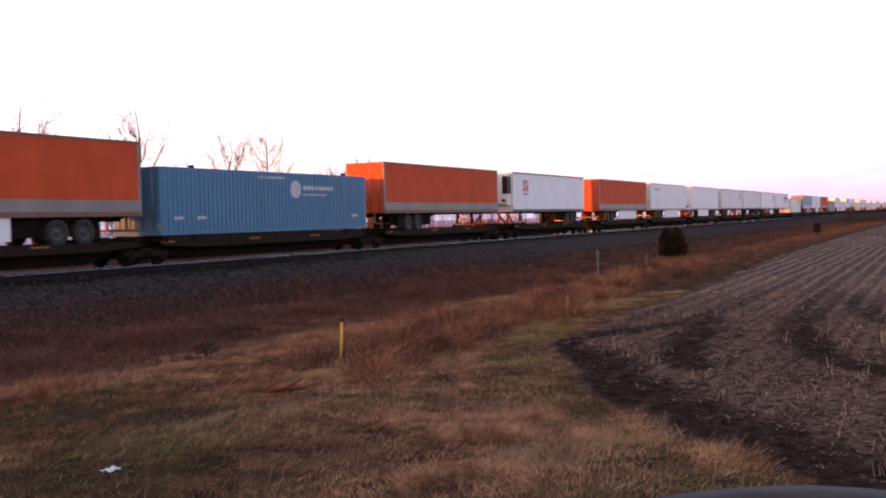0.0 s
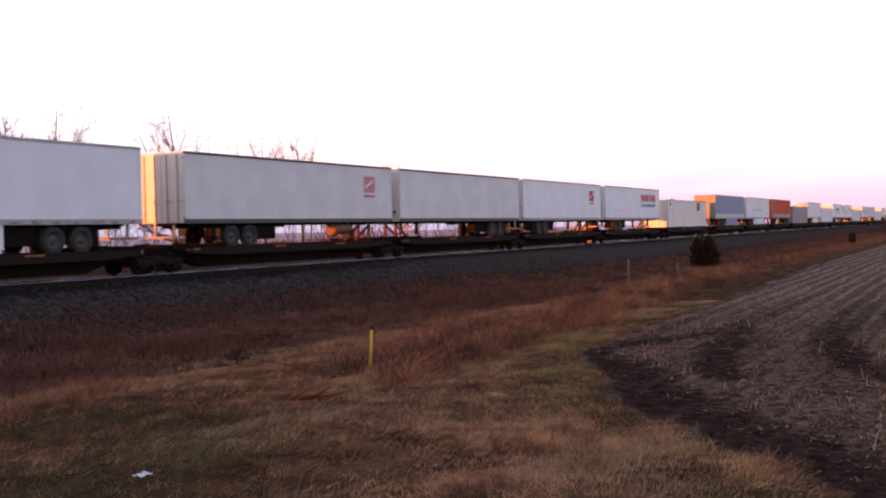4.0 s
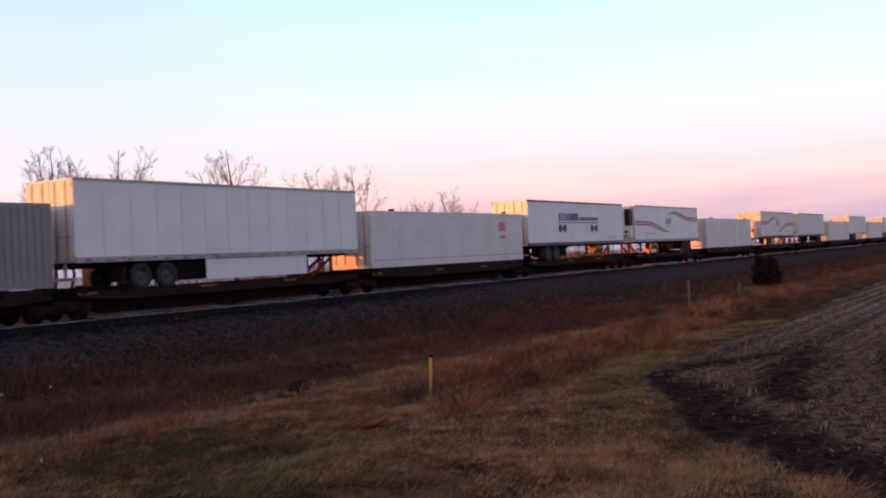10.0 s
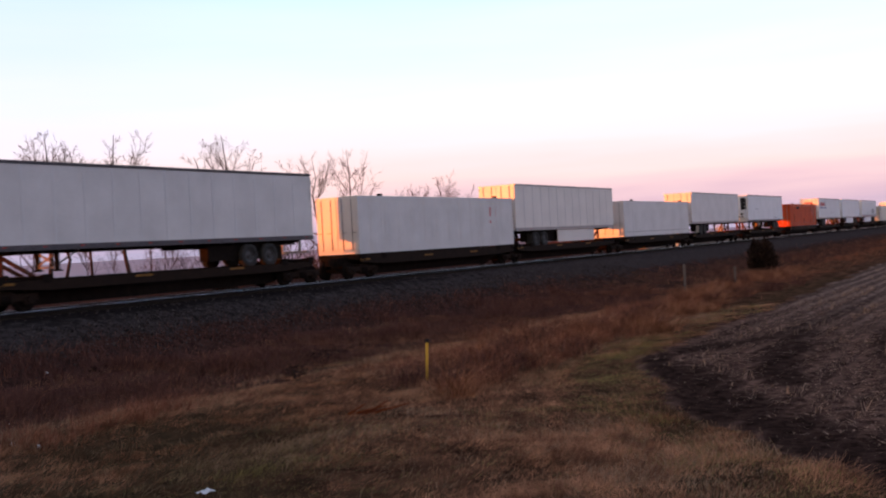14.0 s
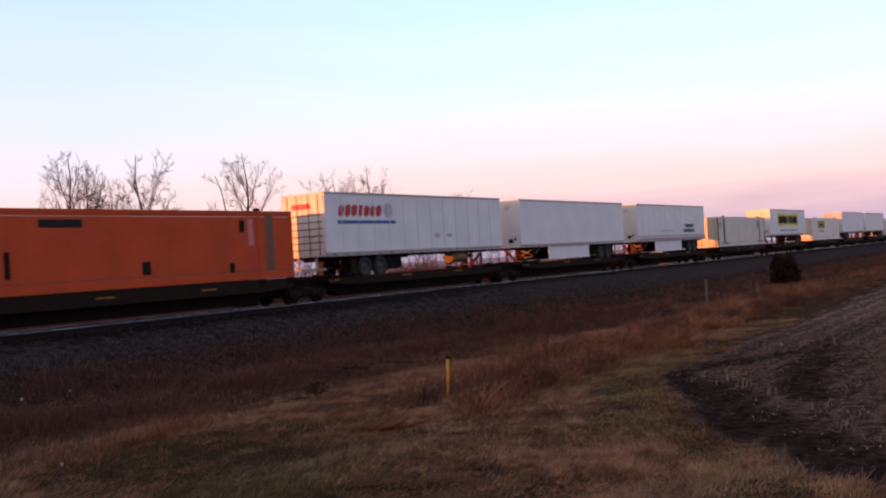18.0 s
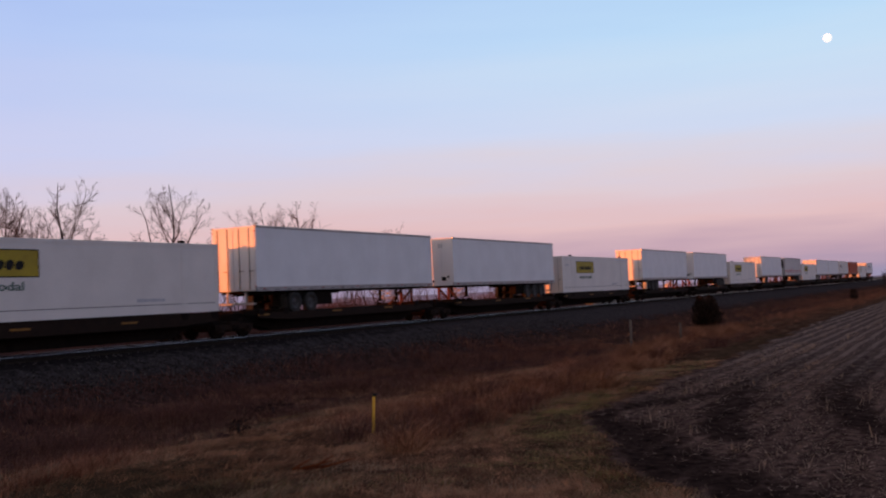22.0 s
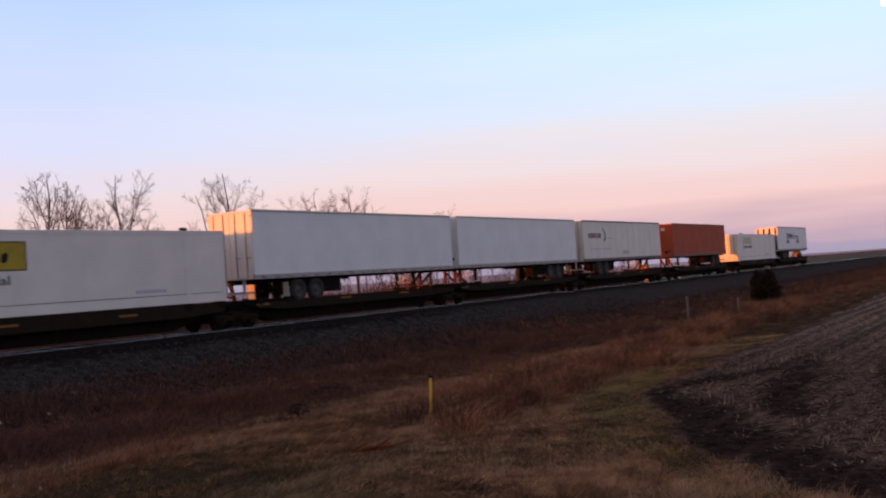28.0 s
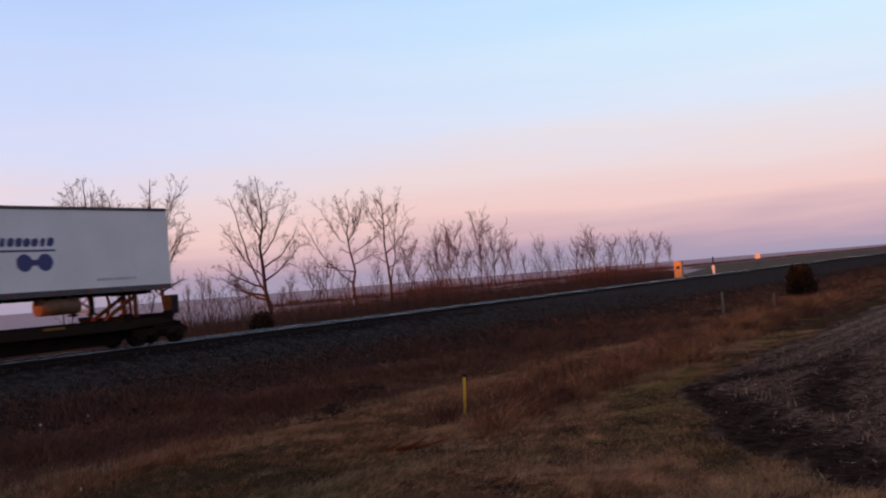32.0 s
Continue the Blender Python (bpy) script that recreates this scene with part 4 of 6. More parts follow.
def swoosh(t, flip):
    """Two pairs of wavy maroon stripes that run together to a point, and a mark between."""
    if flip:
        low, high, far_a, far_b = (lambda x: 3.36 - 0.62 * float(smooth(2.5, 8.0, x))), (lambda x: 4.36 - 0.62 * float(smooth(9.0, 14.0, x)) - 0.14 * (1 - float(smooth(7.6, 9.2, x)))), (0.15, 8.6), (15.98, 7.5)
    else:
        low, high, far_a, far_b = (lambda x: 3.50 + 0.70 * float(smooth(2.4, 6.8, x))), (lambda x: 2.62 + 0.72 * float(smooth(8.6, 12.8, x))), (0.15, 8.4), (15.98, 7.3)
    for f, (wide, point) in ((low, far_a), (high, far_b)):
        def taper(x):
            return min(1.0, max(0.06, abs(x - point) / 3.0))
        x0, x1 = sorted((wide, point))
        for k in (0.0, 0.21):
            ribbon(t, LOGOMAR, lambda x: f(x) + k * taper(x), x0, x1, lambda x: 0.115 * taper(x))
    mark, z = (LOGOGREY, 3.40) if flip else (LOGOSKY, 3.37)
    x = 7.2 if flip else 7.1
    part("logo", prism([(x, z), (x + 1.3, z), (x + 1.5, z + 0.3), (x + 1.65, z + 0.62), (x + 0.35, z + 0.62), (x + 0.1, z + 0.3)], -HALF - 0.012, -HALF - 0.004), mark, t)
    word(t, LOGOSKY if flip else LOGOGREY, x + 0.25, x + 1.3, z + 0.2, z + 0.42, 3, 0.2, off=0.01)
    word(t, LOGOGREY, x + 0.1, x + 1.5, z - 0.2, z - 0.1, 8)


def dress(i, t):
    """The marks on the near side of each load."""
    if i == 1:
        disc(t, LOGOGREY, 9.5, 3.22, 0.45)
        word(t, LOGOGREY, 10.1, 12.9, 3.2, 3.42, 8, seed=2)
        word(t, LOGOGREY, 10.1, 12.2, 2.92, 3.02, 9, seed=3)
        for x in (0.75, 2.2, 14.6):
            word(t, LOGOGREY, x, x + 0.6, 1.8, 1.95, 4, seed=4)
        word(t, LOGOGREY, 6.5, 8.6, 3.72, 3.82, 9, seed=5)
    if i in (3, 7, 9):
        x = 1.95 if i == 3 else 13.4
        decal(t, LOGOFADE if i != 9 else LOGORED, x, x + 1.05, 3.55, 4.42)
        ribbon(t, WHITE, lambda v: 3.7 + 0.5 * (v - x), x + 0.12, x + 0.9, 0.12)
        word(t, LOGORED, x, x + 1.05, 3.3, 3.42, 6)
    if i == 5:
        word(t, LOGOGREY, 1.5, 3.9, 4.15, 4.55, 6)
        disc(t, LOGOGREY, 2.7, 2.85, 0.5)
        disc(t, WHITE, 2.72, 2.85, 0.28).location.y = -0.006
    if i == 10:
        word(t, LOGORED, 10.1, 14.85, 3.68, 4.46, 6, seed=7)
        for k in range(3):
            decal(t, LOGOBLUE, 10.1, 11.5, 3.2 + k * 0.12, 3.26 + k * 0.12)
        word(t, LOGOBLUE, 11.6, 14.7, 3.2, 3.48, 9, seed=8)
        decal(t, LOGOGREY, 2.6, 4.0, 2.75, 2.8)
        for y, z, w, h, mt in ((0.2, 4.35, 0.75, 0.22, LOGORED), (0.2, 4.08, 0.75, 0.2, LOGOBLUE), (-0.75, 2.75, 0.32, 0.42, LOGOYEL), (0.35, 3.5, 0.5, 0.2, LOGOGREY)):
            part("door_mark", box(-0.05, -0.037, y, y + w, z, z + h), mt, t)
    if i == 11:
        decal(t, TANK, 0.6, 1.1, 3.45, 3.75, "plate", 0.01)
        decal(t, TANK, 11.7, 12.95, 2.96, 3.8, "window_frame", 0.03)
        decal(t, RUDDY, 11.78, 12.87, 3.02, 3.74, "window_pane", 0.034)
        decal(t, BEIGE, 10.2, 11.6, 2.72, 3.05, "paint_patch", 0.006)
    if i == 13:
        word(t, GHOST, 5.2, 11.2, 3.35, 4.2, 7)
        for z in (3.08, 3.2):
            decal(t, LOGONAVY, 4.4, 10.7, z, z + 0.05, "stripe", 0.026)
    if i == 14:
        decal(t, WHITE, 4.9, 5.1, 2.3, 2.7, "placard", 0.03)
    if i == 15:
        for x in (1.75, 13.85):
            decal(t, STRIPEGRN, x, x + 0.3, 1.4, 3.9, "stripe", 0.026)
    if i in (17, 23):
        decal(t, LOGOFADE, 13.2, 14.0, 2.95, 3.5)
        word(t, LOGOFADE, 13.2, 14.0, 2.5, 2.7, 4)
    if i in (18, 49):
        word(t, LOGONAVY, 4.5, 7.75, 3.62, 4.2, 8, 0.2, seed=5)
        word(t, LOGONAVY, 7.85, 11.3, 3.65, 3.95, 12, 0.2, seed=6)
        decal(t, LOGONAVY, 4.4, 11.35, 3.48, 3.55)
        for x in (4.8, 10.2):
            disc(t, LOGONAVY, x, 3.12, 0.29)
            disc(t, LOGONAVY, x + 0.75, 3.12, 0.29)
            decal(t, LOGONAVY, x, x + 0.75, 3.02, 3.22, depth=0.008)
        word(t, LOGOGREY, 12.9, 14.6, 2.4, 2.5, 10)
    if i in (19, 21):
        swoosh(t, i == 19)
        word(t, LOGOGREY, 2.2 if i == 19 else 12.2, 4.6 if i == 19 else 14.6, 2.62, 2.72, 10)
    if i == 21:
        for k in range(6):
            part("door_rib", box(-0.05, -0.037, -1.15, 1.15, 2.35 + 0.42 * k, 2.39 + 0.42 * k), PALE, t)
        for y in (-0.42, 0.22):
            part("door_handle", box(-0.11, -0.05, y, y + 0.22, 2.7, 2.98), STEEL, t)
    if i == 27:
        word(t, LOGOGREY, 3.0, 4.4, 3.35, 3.45, 6)
        decal(t, LOGOGREY, 11.6, 13.6, 2.3, 2.4, "scuff")
    if i == 28:
        decal(t, LOGOBLK, 3.7, 5.4, 3.4, 3.68, "plate", 0.02)
        decal(t, RUST, 12.95, 13.25, 3.15, 3.65, "plate")
        decal(t, LOGOFADE, 13.45, 13.75, 2.6, 3.7, "paint_patch")
        decal(t, TANK, 14.5, 14.95, 1.5, 3.9, "rusty_panel")
        for a, b, c, d in ((7.9, 8.3, 1.6, 2.1), (12.3, 12.6, 1.5, 1.9), (2.4, 2.6, 1.7, 2.6)):
            decal(t, RUST, a, b, c, d, "scuff")
    if i == 29:
        for k in range(6):
            part("door_rib", box(-0.05, -0.037, -1.15, 1.15, 2.3 + 0.32 * k, 2.36 + 0.32 * k), BAND, t)
        for k in range(7):
            part("lettering", box(-0.05, -0.037, 0.55 - 0.17 * k, 0.67 - 0.17 * k, 4.25, 4.5), LOGORED, t)
        word(t, LOGORED, 0.9, 4.3, 3.85, 4.42, 7, 0.25, seed=9)
        decal(t, LOGOBLUE, 0.9, 5.5, 3.5, 3.66)
        disc(t, LOGOGREY, 4.9, 4.15, 0.38)
        for x in (9.0, 10.2):
            decal(t, LOGOGREY, x, x + 0.5, 2.75, 2.95, "scuff")
    if i == 31:
        text(t, LOGOBLK, "THE SMART", 10.8, 13.1, 3.06, 3.38, 0.024)
        text(t, LOGOBLK, "ADVANTAGE", 10.3, 13.3, 2.65, 2.97, 0.024)
        decal(t, LOGOGREY, 0.1, LONG - 0.1, 2.32, 2.46, "base_band", 0.026)
        word(t, LOGOMAR, 0.4, LONG - 0.4, 2.17, 2.25, 32, 0.5, off=0.022)
        word(t, LOGOGREY, 5.0, 8.0, 2.75, 2.85, 12, off=0.022)
    if i == 32:
        for x in (1.75, 14.2):
            decal(t, DARKRAIL, x - 0.1, x + 0.1, 1.4, 3.9, "stripe", 0.02)
        word(t, LOGORED, 13.2, 13.75, 2.95, 3.6, 2)
        decal(t, LOGOFADE, 13.2, 13.8, 2.75, 2.9)
        part("door_mark", box(-0.075, -0.062, 0.35, 0.95, 2.6, 3.6), LOGORED, t)
        for a, b in ((1.0, 3.4), (13.2, 15.4)):
            decal(t, BAND, a, b, 1.37, 1.52, "scuff_plate", 0.03)
        word(t, LOGOBLK, 0.45, 0.95, 3.3, 3.45, 4, off=0.022)
        word(t, LOGOBLK, 0.45, 0.85, 3.0, 3.12, 3, off=0.022)
    if i == 33:
        prof = [(3.13, 3.06), (7.8, 3.16), (12.44, 3.06), (12.44, 4.56), (7.8, 4.40), (3.13, 4.56)]
        part("sign", prism(prof, -HALF - 0.012, -HALF - 0.004), LOGOYEL, t, "yellow sign with plain black blocks")
        word(t, LOGOBLK, 3.5, 7.55, 3.36, 4.24, 6, seed=4, off=0.009, tight=0.4)
        word(t, LOGOBLK, 7.85, 12.1, 3.36, 4.24, 7, seed=5, off=0.009, tight=0.4)
        text(t, LOGONAVY, "Save time. Save money. Every day!", 4.2, 11.8, 2.38, 2.70)
    if i in (34, 37, 40, 43, 48):
        faded = i == 48
        x0, x1, z0, z1 = (2.3, 5.8, 2.98, 3.66) if faded else (3.05, 7.0, 2.72, 3.62)
        decal(t, FADEYEL if faded else MUSTARD, x0, x1, z0, z1, "sign")
        for a, b, c, d in ((x0, x1, z0 - 0.04, z0), (x0, x1, z1, z1 + 0.04), (x0 - 0.04, x0, z0 - 0.04, z1 + 0.04), (x1, x1 + 0.04, z0 - 0.04, z1 + 0.04)):
            decal(t, LOGOGREY if faded else LOGOBLK, a, b, c, d, "sign_border", 0.008)
        word(t, LOGOGREY if faded else LOGOBLK, x0 + 0.6, x1 - 0.6, z0 + 0.22, z0 + 0.56, 7, 0.2, seed=i, off=0.008)
        text(t, LOGOGRN, "Intermodal", x0 + (0.1 if faded else 0.65), x1 - (0.1 if faded else 0.6), z0 - 0.5, z0 - (0.14 if faded else 0.2), 0.008)
        word(t, LOGOGREY, 11.5, 13.0, 1.65, 1.8, 8, seed=i + 2)
        word(t, LOGOGREY, 0.6, 1.5, 3.3, 3.4, 5, seed=i + 3)
    if i == 42:
        for z in (2.55, 2.8):
            decal(t, LOGORED, 0.1, LONG - 0.1, z, z + 0.1, "stripe")
        for x in (3.9, 6.3):
            decal(t, LOGORED, x, x + 0.1, 2.9, 3.45, "stripe")
        word(t, LOGOGREY, 6.6, 9.4, 3.1, 3.5, 6)
    if i == 46:
        arc = [radians(-62 + 9.5 * k) for k in range(15)]
        crescent = [(3.35 + 0.86 * math.cos(a), 3.86 + 0.60 * math.sin(a)) for a in arc]
        crescent += [(3.22 + 0.78 * math.cos(a), 3.88 + 0.52 * math.sin(a)) for a in reversed(arc[1:-1])]
        part("logo", prism(crescent, -HALF - 0.012, -HALF - 0.004), LOGONAVY, t)
        word(t, LOGOROSE, 0.9, 3.3, 3.66, 4.06, 7, tight=0.7)
        word(t, LOGOGREY, 4.5, 5.8, 3.62, 3.7, 8)
        decal(t, LOGOGREY, 1.2, 5.2, 2.84, 2.9, "scuff")
        decal(t, LOGOGREY, 7.4, 8.8, 2.4, 2.7, "scuff")


def make_train():
    rows = []
    n = len(UNITS)
    gap = [UNITS[i + 1][0] - UNITS[i][0] for i in range(n - 1)] + [20]
    for i, (s, kind, col, rear) in enumerate(UNITS):
        pm, cw = PAINTS[col], WORDS[col]
        if kind == "c":
            t, hitch = container(pm, f"{cw} steel freight container with locking bars on a wagon", ribs=0.28 if i in (1, 15) else 0.45 if i == 11 else (1.2 if i in (20, 23) else 0), posts={32: DARKRAIL, 11: PALE}.get(i), cap=RUDDY if i == 11 else None)
        else:
            kw = dict(reefer=i in (3, 19, 27, 42), skirt=i in (0, 4, 5, 6, 12, 13, 16, 24, 30, 31), tank=i in (7, 18, 19, 21, 27, 29, 49), axles=3 if i in (36, 38, 39) else 2,
                      ribs=0.6 if i in (13, 24) else (1.2 if i in (0, 2, 4, 14, 31) else 0), bars=i == 49,
                      rail_mat=DARKRAIL if i in (3, 7, 8, 18, 21, 22, 27, 42, 46, 49) else None, base_band=BAND if i in (0, 2, 4, 14) else (PALE if i == 12 else None))
            what = "refrigerated trailer with nose cooling unit" if kw["reefer"] else "box road trailer"
            t, hitch = trailer(i, pm, rear, f"{cw} {what} on a railway wagon", **kw)
        plain = set(t.children)
        dress(i, t)
        if i in (1, 11, 15):      # marks stand on the ribs
            for o in t.children:
                if o not in plain:
                    o.location.y -= 0.044
        if i in (5, 13, 16, 22, 24, 29, 31, 46):
            for k in range(1, 13):
                decal(t, PALE if i in (13, 24) else GHOST, 1.242 * k - 0.02, 1.242 * k + 0.02, 2.17, 4.88, "panel_seam", 0.012)
        rows.append((t, s, LOAD_LIFT))
        nxt = UNITS[i + 1][0] if i < n - 1 else s + LONG + 3
        if i < n - 1 and gap[i] < 19:
            ends = [LONG + (nxt - s - LONG) / 2]
        elif i < n - 1:
            ends = [LONG - 0.6]
        else:
            ends = [LONG - 0.4]
        if i and gap[i - 1] >= 19:
            ends.insert(0, 0.6)
        w = spine_car(hitch, kind, ends)
        rows.append((w, s, 0.0))
    e = thing("end_of_train_device", "dark box with a lamp on the last wagon's coupler", "railway device")
    part("housing", box(17.0, 17.35, -0.25, 0.25, 1.0, 1.75, bevel=0.03), BLACK, e)
    part("mounting_arm", boxes((16.6, 17.15, -0.12, 0.12, 0.7, 0.95), (17.1, 17.25, -0.06, 0.06, 0.9, 1.05)), STEEL, e)
    part("lens", cyl((17.35, 0, 1.5), (17.38, 0, 1.5), 0.08, n=12), LAMPRED, e)
    rows.append((e, UNITS[-1][0], LOAD_LIFT))
    return rows


TRAIN = make_train()


def motions():
    for ob, s, lift in TRAIN:
        walk(ob, motion_rows(s, lift))


# ---- plants ----
class Limbs:
    """Tapered limbs of one bare tree, gathered level by level."""

    def __init__(self, seed):
        self.rnd = random.Random(seed)
        self.segs = []

    def sway(self, k):
        return Vector((self.rnd.uniform(-k, k), self.rnd.uniform(-k, k), self.rnd.uniform(-k, k)))

    def bough(self, p0, p1, r, level, bow=0.25, thin=0.72):
        """A limb from p0 to p1 that leaves outward and turns upward."""
        n = 7
        d = p1 - p0
        flat = Vector((d.x, d.y, 0))
        pts = []
        for k in range(n + 1):
            u = k / n
            q = p0 + flat * (u + bow * u * (1 - u)) + Vector((0, 0, d.z)) * (u - bow * u * (1 - u))
            if 0 < k < n:
                q += self.sway(0.022 * d.length)
            pts.append((q, r * (1 - thin * u)))
        self.segs.append((level, pts))
        return pts

    def shoot(self, p, d, length, r, level, n=4):
        pts = [(p, r)]
        for k in range(n):
            d = (d + self.sway(0.24) + Vector((0, 0, 0.04))).normalized()
            p = p + d * (length / n)
            pts.append((p, r * (1 - 0.5 * (k + 1) / n)))
        self.segs.append((level, pts))
        return pts

    def fork(self, pts, length, level, counts, low=0.22):
        """Side shoots along a limb, alternating, longer near its foot."""
        rnd = self.rnd
        n = len(pts) - 1
        m = counts[0] + rnd.randint(-1, 1)
        turn = rnd.uniform(0, 6.28)
        for j in range(m):
            f = low + (1 - low) * (j + rnd.random() * 0.8) / m
            k = min(int(f * n), n - 1)
            u = f * n - k
            p, r = pts[k][0].lerp(pts[k + 1][0], u), pts[k][1] * (1 - u) + pts[k + 1][1] * u
            d = (pts[k + 1][0] - pts[k][0]).normalized()
            side = d.orthogonal().normalized()
            turn += 2.6 + rnd.uniform(-0.5, 0.5)
            side.rotate(Matrix.Rotation(turn, 3, d))
            tilt = rnd.uniform(0.45, 1.05)
            nd = (d * math.cos(tilt) + side * math.sin(tilt) + Vector((0, 0, 0.06))).normalized()
            ln = length * rnd.uniform(0.24, 0.42) * (1.08 - 0.35 * f)
            q = self.shoot(p, nd, ln, max(r * rnd.uniform(0.36, 0.5), 0.0115), level, 4 if level < 3 else 3)
            if len(counts) > 1 and ln > 0.35:
                self.fork(q, ln * 1.15, level + 1, counts[1:], 0.2)

    def mesh(self, crown):
        V, F = [], []
        for level, pts in self.segs:
            if (level > 0) != crown:
                continue
            k = 8 if level == 0 else (5 if level == 1 else 3)
            b0 = len(V)
            for i, (p, r) in enumerate(pts):
                d = (pts[min(i + 1, len(pts) - 1)][0] - pts[max(i - 1, 0)][0]).normalized()
                u = d.orthogonal().normalized()
                w = d.cross(u)
                for a in range(k):
                    c, e = math.cos(2 * math.pi * a / k), math.sin(2 * math.pi * a / k)
                    V.append(tuple(p + (u * c + w * e) * r))
            for i in range(len(pts) - 1):
                for a in range(k):
                    q = b0 + i * k
                    F.append((q + a, q + (a + 1) % k, q + k + (a + 1) % k, q + k + a))
        return V, F


def bare_tree(seed, height, limbs, label, lean=0.0, girth=0.016, rise=1.5, counts=(9, 7, 5), name="tree"):
    """limbs: height on the trunk, reach to the side, height of the tip."""
    g = Limbs(seed)
    trunk = g.bough(Vector((0, 0, -0.3)), Vector((lean, g.rnd.uniform(-0.4, 0.4), height)), height * girth, 0, 0.1, 0.88)
    n = len(trunk) - 1
    g.fork(trunk[n // 2:], height * 0.30, 2, counts, 0.1)
    extra = [(height * g.rnd.uniform(0.5, 0.85), g.rnd.choice((-1, 1)) * g.rnd.uniform(0.04, 0.15) * height, height * g.rnd.uniform(0.84, 0.98)) for _ in range(3)]
    for z, dx, top in limbs + extra:
        z += rise * (1 - z / height)
        k = max(0, min(n - 1, int(z / height * n)))
        u = z / height * n - k
        p = trunk[k][0].lerp(trunk[k + 1][0], u)
        r = (trunk[k][1] * (1 - u) + trunk[k + 1][1] * u) * 0.62
        tip = Vector((lean * z / height + dx, g.rnd.uniform(-0.55, 0.55) * (abs(dx) + 1), top))
        q = g.bough(p, tip, max(r, 0.05), 1)
        g.fork(q, (tip - p).length, 2, counts)
    t = thing(name, label, "tree", "trees beyond the track")
    quads("trunk", *g.mesh(False), BARK, t)
    quads("crown", *g.mesh(True), TWIG, t)
    return t


def at_heading(az, y):
    return y / math.tan(radians(az)), y


def face_road(t, az, y, size=1.0):
    x, yy = at_heading(az, y)
    t.matrix_basis = pose(x, yy, 0.2, 0, 0, az - 90) @ Matrix.Scale(size, 4)
    return t


def random_limbs(rnd, height, n, reach, low=0.2):
    out = []
    for j in range(n):
        z = height * (low + (0.85 - low) * (j + rnd.random()) / n)
        side = (1 if j % 2 else -1) * rnd.uniform(0.5, 1.0) * reach * (1.1 - 0.6 * z / height)
        out.append((z, side, min(height * 0.98, z + abs(side) * rnd.uniform(1.1, 2.0) + 0.8)))
    return out


